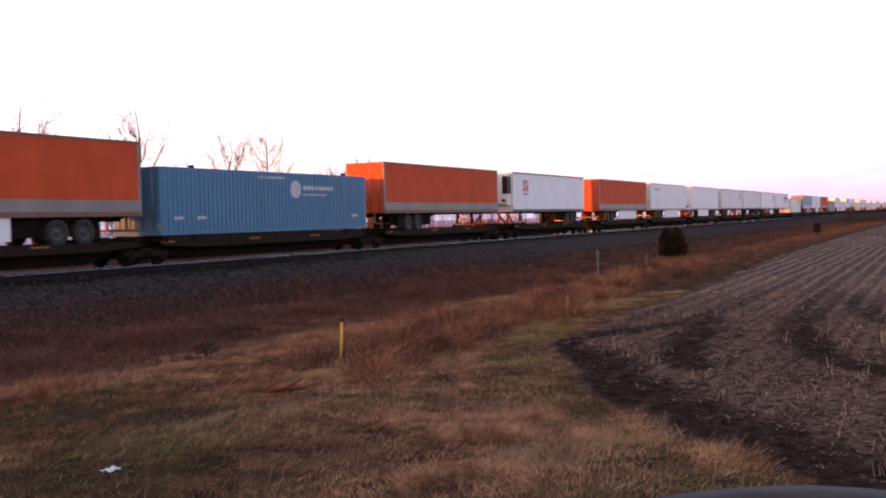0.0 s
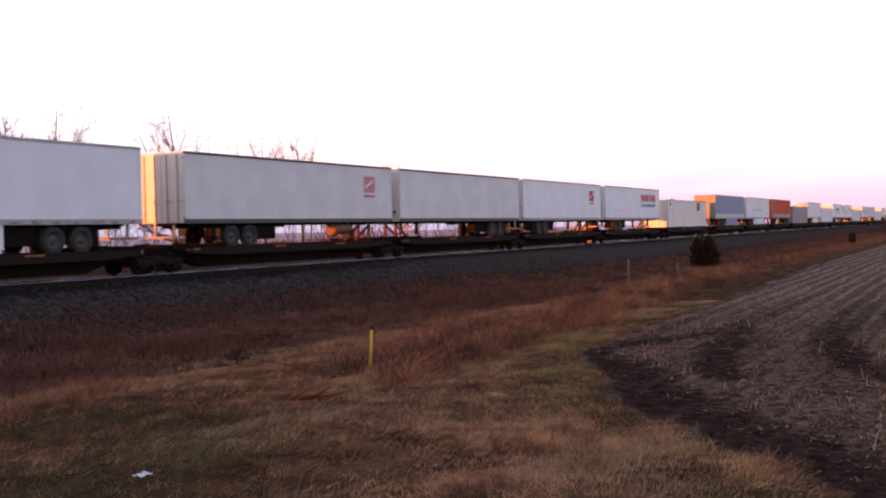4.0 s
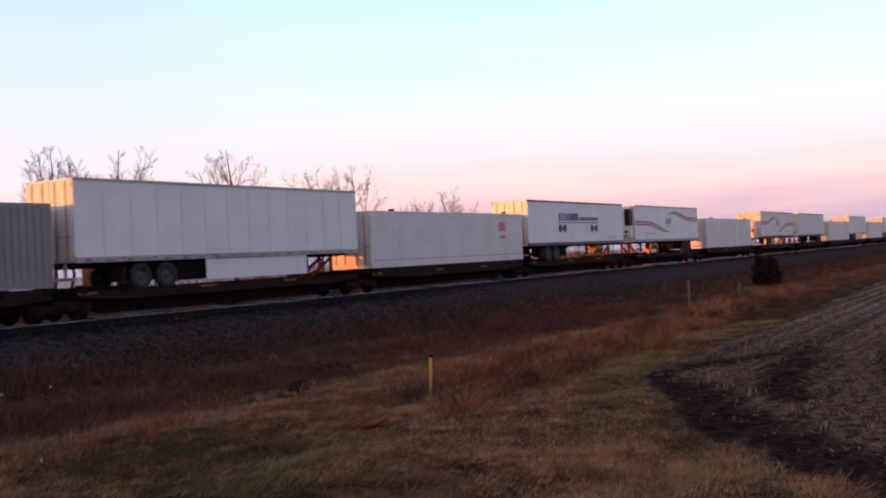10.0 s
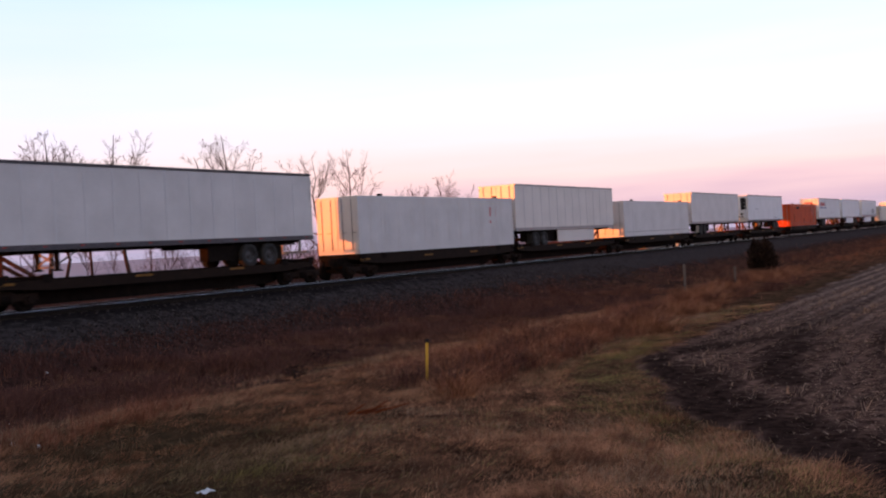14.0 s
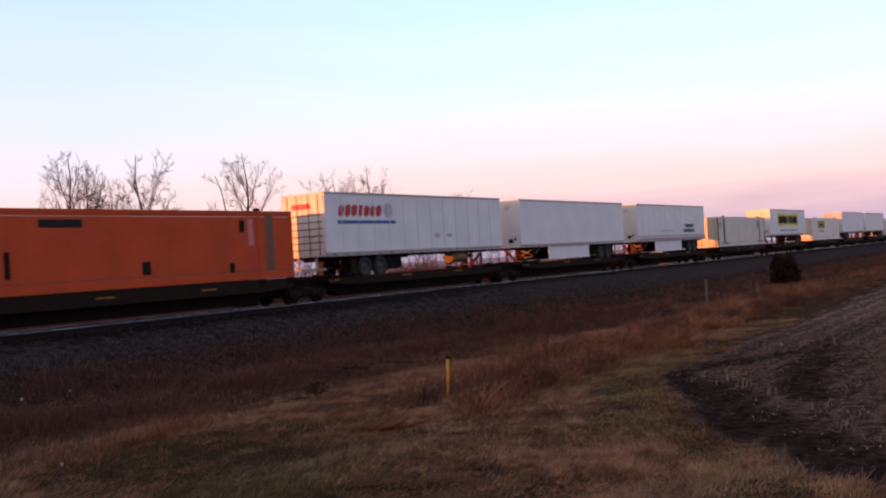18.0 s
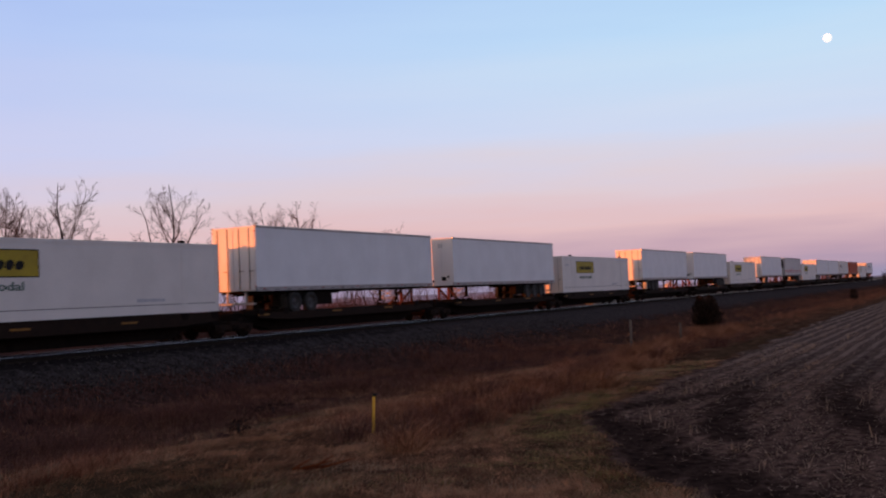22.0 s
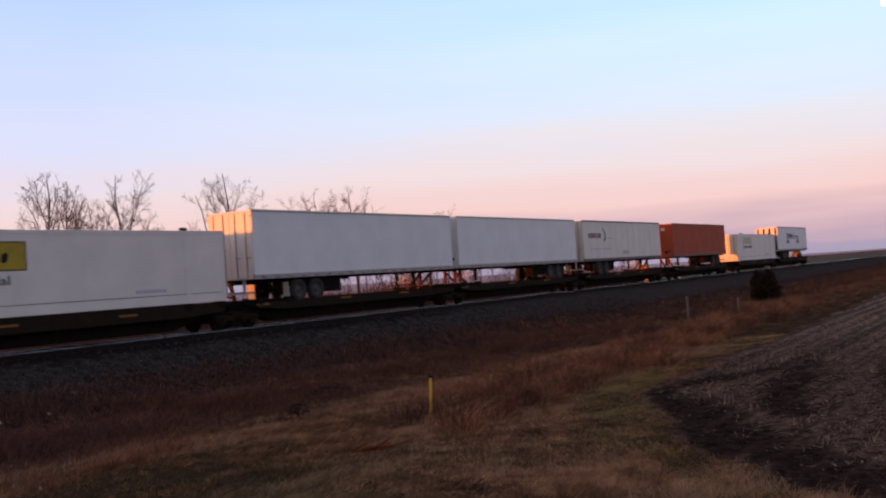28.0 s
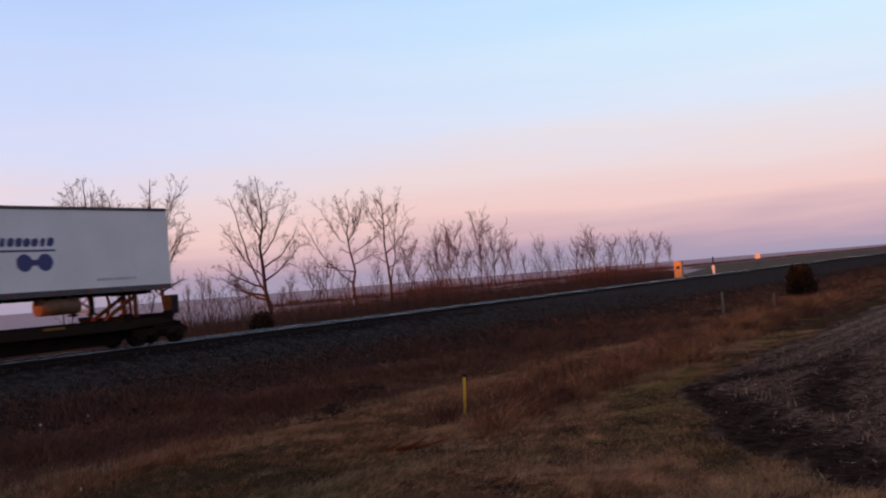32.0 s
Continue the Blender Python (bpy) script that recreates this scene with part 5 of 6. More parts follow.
def make_trees():
    tall = "tall bare grey-brown winter tree with fine twigs"
    fork = "tall bare winter tree whose trunk forks low"
    face_road(bare_tree(41, 13.4, [(4.5, -2.0, 9.6), (5.5, 1.8, 10.4), (6.8, -1.6, 11.8), (7.6, 1.5, 12.2), (8.8, -0.9, 12.9), (9.6, 0.9, 12.8), (3.6, 1.7, 7.2)], tall), 54.3, 67)
    face_road(bare_tree(42, 12.8, [(5.0, 1.5, 9.0), (6.0, -1.3, 10.2), (7.6, 1.2, 11.4), (8.6, -0.9, 12.0), (9.6, 0.7, 12.4)], tall, 0.4, 0.013), 53.5, 68)
    face_road(bare_tree(43, 11.7, [(2.6, -2.4, 8.4), (3.4, 2.2, 8.8), (4.6, -1.8, 10.4), (5.4, 1.7, 10.6), (6.6, -1.0, 11.2), (7.4, 1.0, 11.3)], "bare winter tree with a rounded crown of fine twigs", 0.1, 0.013), 52.3, 70)
    face_road(bare_tree(44, 13.7, [(4.6, 1.9, 9.4), (5.6, -2.3, 9.2), (6.4, 2.4, 10.2), (7.4, -1.6, 11.0), (8.4, 1.3, 11.8), (3.6, 1.6, 5.2), (3.2, -1.5, 5.4), (9.6, -0.8, 12.8)], tall, -0.9), 50.1, 66)
    face_road(bare_tree(45, 14.5, [(2.6, -3.1, 12.4), (4.2, -3.6, 9.4), (3.2, -4.1, 6.0), (2.2, -4.4, 5.0), (6.4, 2.7, 12.0), (3.8, 3.2, 7.6), (5.0, 2.9, 8.6), (8.2, -1.5, 13.2), (8.8, 1.3, 13.4), (1.9, -3.0, 3.8)], fork, -0.7, 0.017), 44.4, 66)
    face_road(bare_tree(46, 13.0, [(2.8, -4.8, 10.0), (6.2, 3.6, 9.2), (6.9, -2.9, 11.6), (7.6, 1.6, 12.0), (8.4, -1.2, 12.4), (5.2, 2.6, 6.8), (4.4, -2.8, 5.6)], "bare winter tree with one long slanting bough", -0.5, 0.014), 39.44, 66)
    face_road(bare_tree(47, 14.2, [(1.6, 1.3, 12.4), (6.4, 2.9, 10.2), (8.0, -1.9, 11.4), (9.0, 1.7, 12.4), (5.4, -2.4, 7.2), (4.6, 2.0, 7.0), (10.0, -0.9, 13.4)], fork, -0.7, 0.013), 37.3, 66)
    rnd = random.Random(5)
    kinds = []
    for i in range(6):
        limbs = random_limbs(rnd, 8.0, 5 + i % 3, 1.3 + 0.25 * i, 0.12)
        kinds.append(bare_tree(70 + i, 8.0, limbs, "small bare winter tree with thin upright stems", rnd.uniform(-1.4, 1.4), 0.0085, 0.0, (8, 6)))
    spots = [(48.3, 5.6), (47.9, 5.0), (46.0, 5.5), (42.3, 6.3), (41.3, 6.6), (35.8, 8.6), (34.6, 9.4), (33.9, 9.4), (33.2, 10.4), (32.0, 11.6), (31.1, 10.0), (30.2, 8.2),
             (28.4, 8.2), (27.4, 6.8), (26.6, 8.2), (25.9, 8.4), (25.4, 9.6), (24.0, 8.2), (23.3, 8.6), (22.5, 7.8), (21.9, 8.8), (21.3, 7.4), (52.6, 6.0), (55.5, 6.5), (43.4, 5.0), (38.2, 6.0), (40.2, 5.0), (36.3, 7.0), (47.3, 4.2), (45.3, 4.4), (43.9, 3.8), (41.6, 4.0), (36.8, 5.0), (35.2, 6.6), (34.2, 6.6), (32.6, 7.2), (31.6, 7.6), (30.6, 6.4), (29.3, 6.0), (28.9, 5.2), (28.0, 5.5), (26.2, 6.0), (24.6, 6.0), (22.9, 5.8), (49.2, 4.6), (51.0, 4.8)]
    for i, (az, h) in enumerate(spots):
        x, y = at_heading(az, rnd.uniform(61, 69))
        m = pose(x, y, 0.2, 0, 0, rnd.uniform(0, 360)) @ Matrix.Scale(h / 8.0, 4)
        if i < 6:
            kinds[i].matrix_basis = m
        else:
            copy_thing_scaled(kinds[i % 6], m)


def copy_thing_scaled(ob, m):
    c = copy_thing(ob, Matrix.Identity(4))
    c.matrix_basis = m
    return c


make_trees()


def blades(name, pts, hgt, wid, bend, material, label, category, seed, per=5, fan=0.1, short=False, sweep=(0.0, 0.0), mound=0.0):
    """Tufts of thin bent blades: one sheet of stuff. pts (n,2), hgt (n,)."""
    rng = np.random.default_rng(seed)
    n = len(pts)
    off = rng.normal(0, fan, (n * per, 2))
    p = np.repeat(pts, per, 0) + off
    h = np.repeat(hgt, per) * rng.uniform(0.5, 1.2, n * per)
    a = rng.uniform(0, 2 * np.pi, n * per)
    z = ground_height(p[:, 0], p[:, 1]) - 0.02
    side = np.stack([np.cos(a), np.sin(a), 0 * a], -1) * (wid * rng.uniform(0.6, 1.3, n * per))[:, None]
    b = rng.uniform(0, 2 * np.pi, n * per)
    sw = np.repeat(np.broadcast_to(np.asarray(sweep, float), (n, 2)), per, 0)
    out = np.stack([np.cos(b) + sw[:, 0] + mound * off[:, 0] / fan, np.sin(b) + sw[:, 1] + mound * off[:, 1] / fan, 0 * b], -1) * (h * rng.uniform(0.2, 1.0, n * per) * bend)[:, None]
    base = np.stack([p[:, 0], p[:, 1], z], -1)
    up = np.stack([0 * h, 0 * h, h], -1)
    tip = base + up + out
    if short:
        v = np.stack([base - side, base + side, tip + side * 0.4, tip - side * 0.4], 1).reshape(-1, 3)
        f = np.arange(n * per * 4).reshape(-1, 4)
    else:
        mid = base + up * 0.6 + out * 0.35
        v = np.stack([base - side, base + side, mid + side * 0.8, mid - side * 0.8, tip + side * 0.25, tip - side * 0.25], 1).reshape(-1, 3)
        i = np.arange(n * per)[:, None] * 6
        f = np.concatenate([i + [0, 1, 2, 3], i + [3, 2, 4, 5]])
    return tagged(quads(name, v, f, material), label, category, kind="stuff")


def scatter(n, x0, x1, y0, y1, seed, power=1.0):
    rng = np.random.default_rng(seed)
    return np.stack([x0 + (x1 - x0) * rng.random(n) ** power, rng.uniform(y0, y1, n)], -1)


def fan_scatter(n, az0, az1, r0, r1, seed):
    """Points that thin out with distance from the road."""
    rng = np.random.default_rng(seed)
    a, r = np.radians(rng.uniform(az0, az1, n)), rng.uniform(r0, r1, n)
    return np.stack([r * np.cos(a), r * np.sin(a)], -1)


def lumps(p):
    """Uneven patches of thick and thin growth."""
    x, y = p[:, 0], p[:, 1]
    return 0.55 * wave(x * 1.35 + 0.7 * y, y * 1.5) + 0.45 * wave(x * 3.1, y * 3.7 + x) + 0.25 * wave(x * 0.35, y * 0.5)


MOUNDS = [  # x, y, radius, height
    (19.5, 12.0, 0.5, 0.30), (20.3, 11.8, 0.6, 0.36), (21.4, 12.2, 0.8, 0.42), (22.8, 11.9, 0.9, 0.40), (24.8, 11.9, 1.0, 0.40), (27.0, 12.2, 1.2, 0.45),
    (28.9, 12.3, 1.2, 0.42), (31.7, 12.7, 1.3, 0.45), (34.0, 13.0, 1.4, 0.42), (37.5, 13.2, 1.5, 0.40), (41.5, 13.6, 1.6, 0.40), (13.5, 16.4, 1.0, 0.40), (14.9, 16.6, 1.1, 0.38), (11.6, 16.4, 1.0, 0.40)]


def make_grass():
    rng = np.random.default_rng(3)
    p = fan_scatter(44000, 4, 63, 8.5, 44, 11)
    keep = (p[:, 1] > field_edge(p[:, 0]) + 0.1 + 0.35 * wave(p[:, 0] * 2.3, p[:, 1] * 2.9)) & (p[:, 0] > 5.5) & (p[:, 1] < 24)
    c = lumps(p)
    keep &= rng.random(len(p)) < (0.68 + 0.6 * c) * (1 - 0.35 * smooth(34, 50, np.degrees(np.arctan2(p[:, 1], p[:, 0]))))
    p, c = p[keep], c[keep]
    x, y = p.T
    tall = 0.05 + 0.11 * np.clip(c, 0, 1) + 0.04 * smooth(9, 14, y) + 0.03 * rng.random(len(p))
    turn = 2.6 * wave(x * 0.5 + 1, y * 0.55) + 1.3 * wave(x * 1.4, y * 1.2 + 3)
    flow = np.stack([np.cos(turn), np.sin(turn)], -1) * 1.1 + [0.1, -0.3]
    heading = np.degrees(np.arctan2(y, x))
    tint = wave(x * 0.75 + 5, y * 0.8 + 1) + 0.5 * wave(x * 1.9, y * 2.1) + rng.normal(0, 0.75, len(p))
    ashy = 0.6 * wave(x * 0.9 + 11, y * 1.1 + 4) + 0.6 * wave(x * 2.6 + 2, y * 2.2) + rng.normal(0, 0.6, len(p))
    verge = track_band(x, y, VERGE, 1.3)
    sel = tint + (1.1 + 0.1 * smooth(18, 24, x)) * verge - 1.5 * smooth(9.5, 13, y) > 0.95
    pale = ~sel & (ashy > 0.80)
    turf = ~sel & ~pale & (tint + 0.9 * smooth(32, 48, heading) - 0.8 * smooth(11, 15, y) > 0.55)
    rest = ~(sel | pale | turf)
    blades("olive_turf", p[turf], tall[turf], 0.0046, 1.4, MOSS, "short dull olive-brown winter turf", "grass", 15, 17, 0.12, True, flow[turf], 0.5)
    blades("dead_grass", p[rest], tall[rest], 0.0046, 1.5, STRAW, "short matted brown winter grass", "grass", 1, 18, 0.12, True, flow[rest], 0.5)
    blades("pale_grass", p[pale], tall[pale] * 1.25, 0.004, 1.4, PALEGRASS, "pale dry grass stems among brown turf", "grass", 6, 13, 0.12, True, flow[pale], 0.5)
    blades("green_grass", p[sel], tall[sel] * 0.8, 0.0046, 1.3, GREENGRASS, "short dull green grass among dead blades", "grass", 2, 17, 0.12, True, flow[sel] * 0.6, 0.4)
    tip = rng.random(len(p)) < 0.018 * (1 + 2 * (heading > 30)) * (y < 12)
    blades("grass_stalks", p[tip], 0.16 + 0.16 * rng.random(tip.sum()), 0.0035, 0.8, PALEGRASS, "single pale dry stalks standing above the turf", "grass", 16, 4, 0.08, False, flow[tip] * 0.5, 0.3)
    # tall red-brown grass along the foot of the bank and the fence line
    p = np.concatenate([fan_scatter(36000, 7, 62, 14, 62, 21), fan_scatter(34000, 18, 62, 18, 58, 23), scatter(16000, 40, 260, 12.0, 25.3, 22)])
    x, y = p.T
    c = lumps(p)
    bank = smooth(17.2, 19.5, y + 1.2 * wave(x * 0.3, y * 0.2)) * (1 - smooth(24.2, 26.2, y + 0.8 * c))
    fence = np.exp(-((y - 14.6 - 0.8 * wave(x * 0.4, x * 0)) / 1.3) ** 2) * smooth(19.5, 23, x)
    strip = np.maximum(np.maximum(bank * (1 - 0.55 * smooth(30, 38, x) * (1 - smooth(20, 22, y))), fence), smooth(46, 70, x) * 0.75 * smooth(12.2, 13.2, y) * (1 - smooth(25.0, 25.7, y)))
    keep = rng.random(len(p)) < strip * (0.6 + 0.75 * c)
    p, c = p[keep], c[keep]
    h = 0.13 + 0.34 * np.clip(c + 0.1, 0, 1) + 0.14 * rng.random(len(p)) ** 2
    dark = rng.random(len(p)) < (0.95 - 0.5 * smooth(36, 60, p[:, 0])) * smooth(16.0, 18.6, p[:, 1] + 1.2 * wave(p[:, 0] * 0.5, p[:, 1] * 0.4))
    blades("tall_grass", p[~dark], h[~dark], 0.0065, 1.2, REDGRASS, "knee-high red-brown dead grass along the railway bank", "tall grass", 3, 7, 0.16, False, (0.3, -0.3), 0.6)
    blades("weed_stems", p[dark], h[dark] * 1.15, 0.0065, 1.0, WEED, "dark brown dead weeds below the ballast", "weeds", 7, 7, 0.18, False, (0.0, 0.0), 0.5)
    # thick drooping mounds by the post and along the fence
    m = np.array(MOUNDS)
    more = []
    for x in np.arange(18.5, 66, 0.75):
        for row in range(2):
            more.append((x + rng.uniform(-0.4, 0.4), 12.0 + 0.055 * (x - 19) + row * 1.7 + rng.normal(0, 0.55), rng.uniform(0.4, 1.0), rng.uniform(0.25, 0.65)))
    more = np.array(more)[rng.random(len(more)) < 0.7]
    k = np.repeat(more[:, :2], 16, 0) + rng.normal(0, 1, (len(more) * 16, 2)) * np.repeat(more[:, 2:3], 16, 0) * [0.55, 0.3]
    hh = np.repeat(more[:, 3], 16)
    pick = np.repeat(rng.random(len(more)), 16)
    blades("grass_tussocks", k[pick < 0.5], hh[pick < 0.5], 0.008, 1.2, STRAWTALL, "faded orange tussocks of dead grass along the fence line", "tall grass", 13, 14, 0.15, False, (-0.3, -0.6), 1.1)
    # dark weeds moved to the near foot, their colour painting the mounds' shaded undersides
    k[:, 1] -= 0.5 * (pick > 0.5)
    blades("weed_tussocks", k[pick > 0.5], hh[pick > 0.5] * 1.1, 0.007, 0.9, WEED, "dark brown weed tussocks along the fence line, painting the mounds' shaded foot", "weeds", 14, 10, 0.17, False, (0.1, -0.2), 0.6)
    k = np.repeat(m[:, :2], 26, 0) + rng.normal(0, 1, (len(m) * 26, 2)) * np.repeat(m[:, 2:3], 26, 0) * [0.6, 0.35]
    blades("grass_mounds", k, np.repeat(m[:, 3], 26), 0.006, 1.1, REDGRASS, "drooping mounds of orange-brown dead grass by the post", "tall grass", 12, 14, 0.16, False, (0.2, -0.5), 0.8)
    # far side brush
    p = scatter(26000, 12, 188, 38.5, 69, 31)
    p = p[p[:, 0] < p[:, 1] / math.tan(radians(20.9))]
    patch = smooth(-0.5, 0.7, wave(p[:, 0] * 0.45, p[:, 1] * 0.35) + 0.5 * wave(p[:, 0] * 1.3 + 2, p[:, 1]))
    keep = rng.random(len(p)) < 0.55 + 0.45 * patch
    p, patch = p[keep], patch[keep]
    low = smooth(44, 54, p[:, 1] + 3 * wave(p[:, 0] * 0.3, p[:, 1] * 0.2)) * (0.15 + 0.85 * patch)
    low *= 1 - 0.8 * smooth(49, 53, np.degrees(np.arctan2(p[:, 1], p[:, 0])))
    blades("brush", p, (0.5 + 0.4 * rng.random(len(p))) * (1 - low) + low * (1.3 + 2.4 * rng.random(len(p)) ** 1.4), 0.018, 0.6, BRUSH, "reddish leafless brush beyond the track", "brush", 4, 8, 0.5, True)
    p = scatter(5000, 150, 1500, 146, 152, 35)
    blades("hedgerow", p, 0.7 + 0.5 * rng.random(len(p)), 0.12, 0.6, BRUSH, "low dark hedge across the far field", "hedge", 9, 4, 1.2, True)
    # stubble in rows
    rows = []
    for k in range(-46, 16):
        y = k * 0.76
        x = np.arange(10.0, 130, 0.2)
        rows.append(np.stack([x, np.full_like(x, y)], -1))
    p = np.concatenate(rows) + rng.normal(0, 0.06, (62 * len(x), 2))
    keep = (p[:, 1] < field_edge(p[:, 0]) - 0.5) & (np.hypot(*p.T) > 10) & (rng.random(len(p)) < 0.22 + 0.8 * wave(p[:, 0] * 1.1, p[:, 1] * 1.3)) & (p[:, 1] > -0.15 * p[:, 0] - 3)
    for pts, w in DAMP_LINES:
        keep &= rng.random(len(p)) > 0.9 * track_band(p[:, 0], p[:, 1], pts, w)
    p = p[keep]
    blades("corn_stubble", p, rng.uniform(0.07, 0.27, len(p)), 0.0095, 0.55, STUBBLE, "pale cut corn stalks in rows on bare soil", "stubble", 5, 3, 0.06, True)
    # flat husks and leaves on the soil
    p = fan_scatter(60000, -6, 24, 10, 55, 41)
    keep = (p[:, 1] < field_edge(p[:, 0]) - 0.4)
    for pts, w in DAMP_LINES:
        keep &= rng.random(len(p)) > 0.92 * track_band(p[:, 0], p[:, 1], pts, w)
    p = p[keep]
    row = rng.random(len(p)) < 0.65
    p[row, 1] = np.round(p[row, 1] / 0.76) * 0.76 + rng.normal(0, 0.10, row.sum())
    blades("corn_litter", p, rng.uniform(0.015, 0.045, len(p)), 0.016, 5.0, STUBBLE, "broken corn leaves scattered on bare soil", "crop litter", 8, 2, 0.1, True)


make_grass()


def make_stones():
    """Loose ballast on the near side of the bank."""
    rng = np.random.default_rng(17)
    p = fan_scatter(170000, 19, 62, 27, 70, 18)
    keep = (p[:, 1] > 24.2 + 1.2 * rng.random(len(p))) & (p[:, 1] < 29.0)
    p = p[keep]
    keep = rng.random(len(p)) < 1 - 0.97 * smooth(25.7, 26.9, p[:, 1] + 0.3 * wave(p[:, 0] * 0.8, p[:, 1]))
    p = p[keep]
    n = len(p)
    r = rng.uniform(0.018, 0.05, n)
    c = np.stack([p[:, 0], p[:, 1], ground_height(p[:, 0], p[:, 1]) + r * 0.3], -1)
    octa = np.array([(1, 0, 0), (0, 1, 0), (-1, 0, 0), (0, -1, 0), (0, 0, 0.8), (0, 0, -0.8)])
    a = rng.uniform(0, 6.28, n)
    rot = np.stack([np.stack([np.cos(a), -np.sin(a)], -1), np.stack([np.sin(a), np.cos(a)], -1)], 1)
    v = octa[None] * rng.uniform(0.6, 1.3, (n, 6, 1)) * r[:, None, None]
    v[:, :, :2] = np.einsum("nij,nkj->nki", rot, v[:, :, :2])
    v = (v + c[:, None]).reshape(-1, 3)
    tri = np.array([(0, 1, 4), (1, 2, 4), (2, 3, 4), (3, 0, 4), (1, 0, 5), (2, 1, 5), (3, 2, 5), (0, 3, 5)])
    f = (np.arange(n)[:, None, None] * 6 + tri[None]).reshape(-1, 3)
    tagged(quads("ballast_stones", v, f, STONE), "loose grey crushed stones on the railway bank", "stones", kind="stuff")


make_stones()


def make_bush(name, x, y, h, w, label, seed, n=7000):
    """A dense rounded evergreen of many short sprays round a short trunk."""
    t = thing(name, label, "bush")
    z = float(ground_height(x, y))
    part("trunk", cyl((0, 0, -0.1), (0, 0, h * 0.7), 0.07, 0.03, n=8), BARK, t)
    rng = np.random.default_rng(seed)
    u = rng.normal(0, 1, (n, 3))
    u /= np.linalg.norm(u, axis=1)[:, None]
    rad = rng.uniform(0.45, 1.0, n) ** 0.5 * (1 + 0.14 * np.sin(u[:, 0] * 7 + u[:, 2] * 5) + 0.10 * np.sin(u[:, 1] * 11 + u[:, 2] * 9 + 1) + 0.08 * np.sin(u[:, 0] * 17 + u[:, 1] * 5)) * np.where(u[:, 2] < 0, 1.0 - 0.25 * u[:, 2] ** 2, 1.0)
    rad = rad * (1 + 0.10 * rng.normal(0, 1, n) * (u[:, 2] > -0.3))
    c = np.sign(u) * np.abs(u) ** 0.8 * rad[:, None] * [w / 2, w / 2, h / 2] + [0, 0, h * 0.5]
    c[:, :2] *= (1.04 - 0.12 * smooth(0.5 * h, 1.05 * h, c[:, 2]))[:, None]
    d = u * 0.5 + rng.normal(0, 0.4, (n, 3)) + [0, 0, 0.6]
    d /= np.linalg.norm(d, axis=1)[:, None]
    s = np.cross(d, rng.normal(0, 1, (n, 3)))
    s /= np.linalg.norm(s, axis=1)[:, None]
    ln = h * rng.uniform(0.06, 0.13, n)[:, None]
    v = np.stack([c - s * ln * 0.35, c + s * ln * 0.35, c + d * ln + s * ln * 0.1, c + d * ln - s * ln * 0.1], 1).reshape(-1, 3)
    f = np.arange(n * 4).reshape(-1, 4)
    quads("foliage", v, f, CEDAR, t)
    t.location = (x, y, z)


make_bush("evergreen_bush", 69.5, 17.5, 2.2, 1.42, "dense dark brownish evergreen bush in dry grass", 1)
make_bush("dark_shrub", *at_heading(45.0, 43.5), 1.9, 1.2, "small dark evergreen shrub among brush beyond the track", 6, 1800)
for x, y, h, w in ((24.0, 19.7, 0.5, 1.3), (20.1, 17.7, 0.35, 0.6), (8.85, 8.0, 0.24, 0.45), (8.75, 7.45, 0.22, 0.6)):
    make_bush("low_weed_clump", x, y, h, w, "low dark clump of dead weeds in the grass", int(x * 10), 500)
make_bush("far_bush", 150, 16.6, 1.5, 0.9, "small dark bush in the dry grass by the field", 2, 700)
for x, y, h in ((258, 21.5, 4.2), (264, 20.6, 4.8), (271, 22.0, 4.0)):
    t = bare_tree(int(x), h, random_limbs(random.Random(int(x)), h, 6, 1.6, 0.1), "small bare winter tree beside the distant track", 0.3, 0.014, 0.0, (6, 4))
    t.location = (x, y, float(ground_height(x, y)))


# ---- small things ----
BITS = [(15.6, 24.3), (11.1, 16.1), (17.2, 24.4), (11.15, 17.0), (13.3, 20.4)]


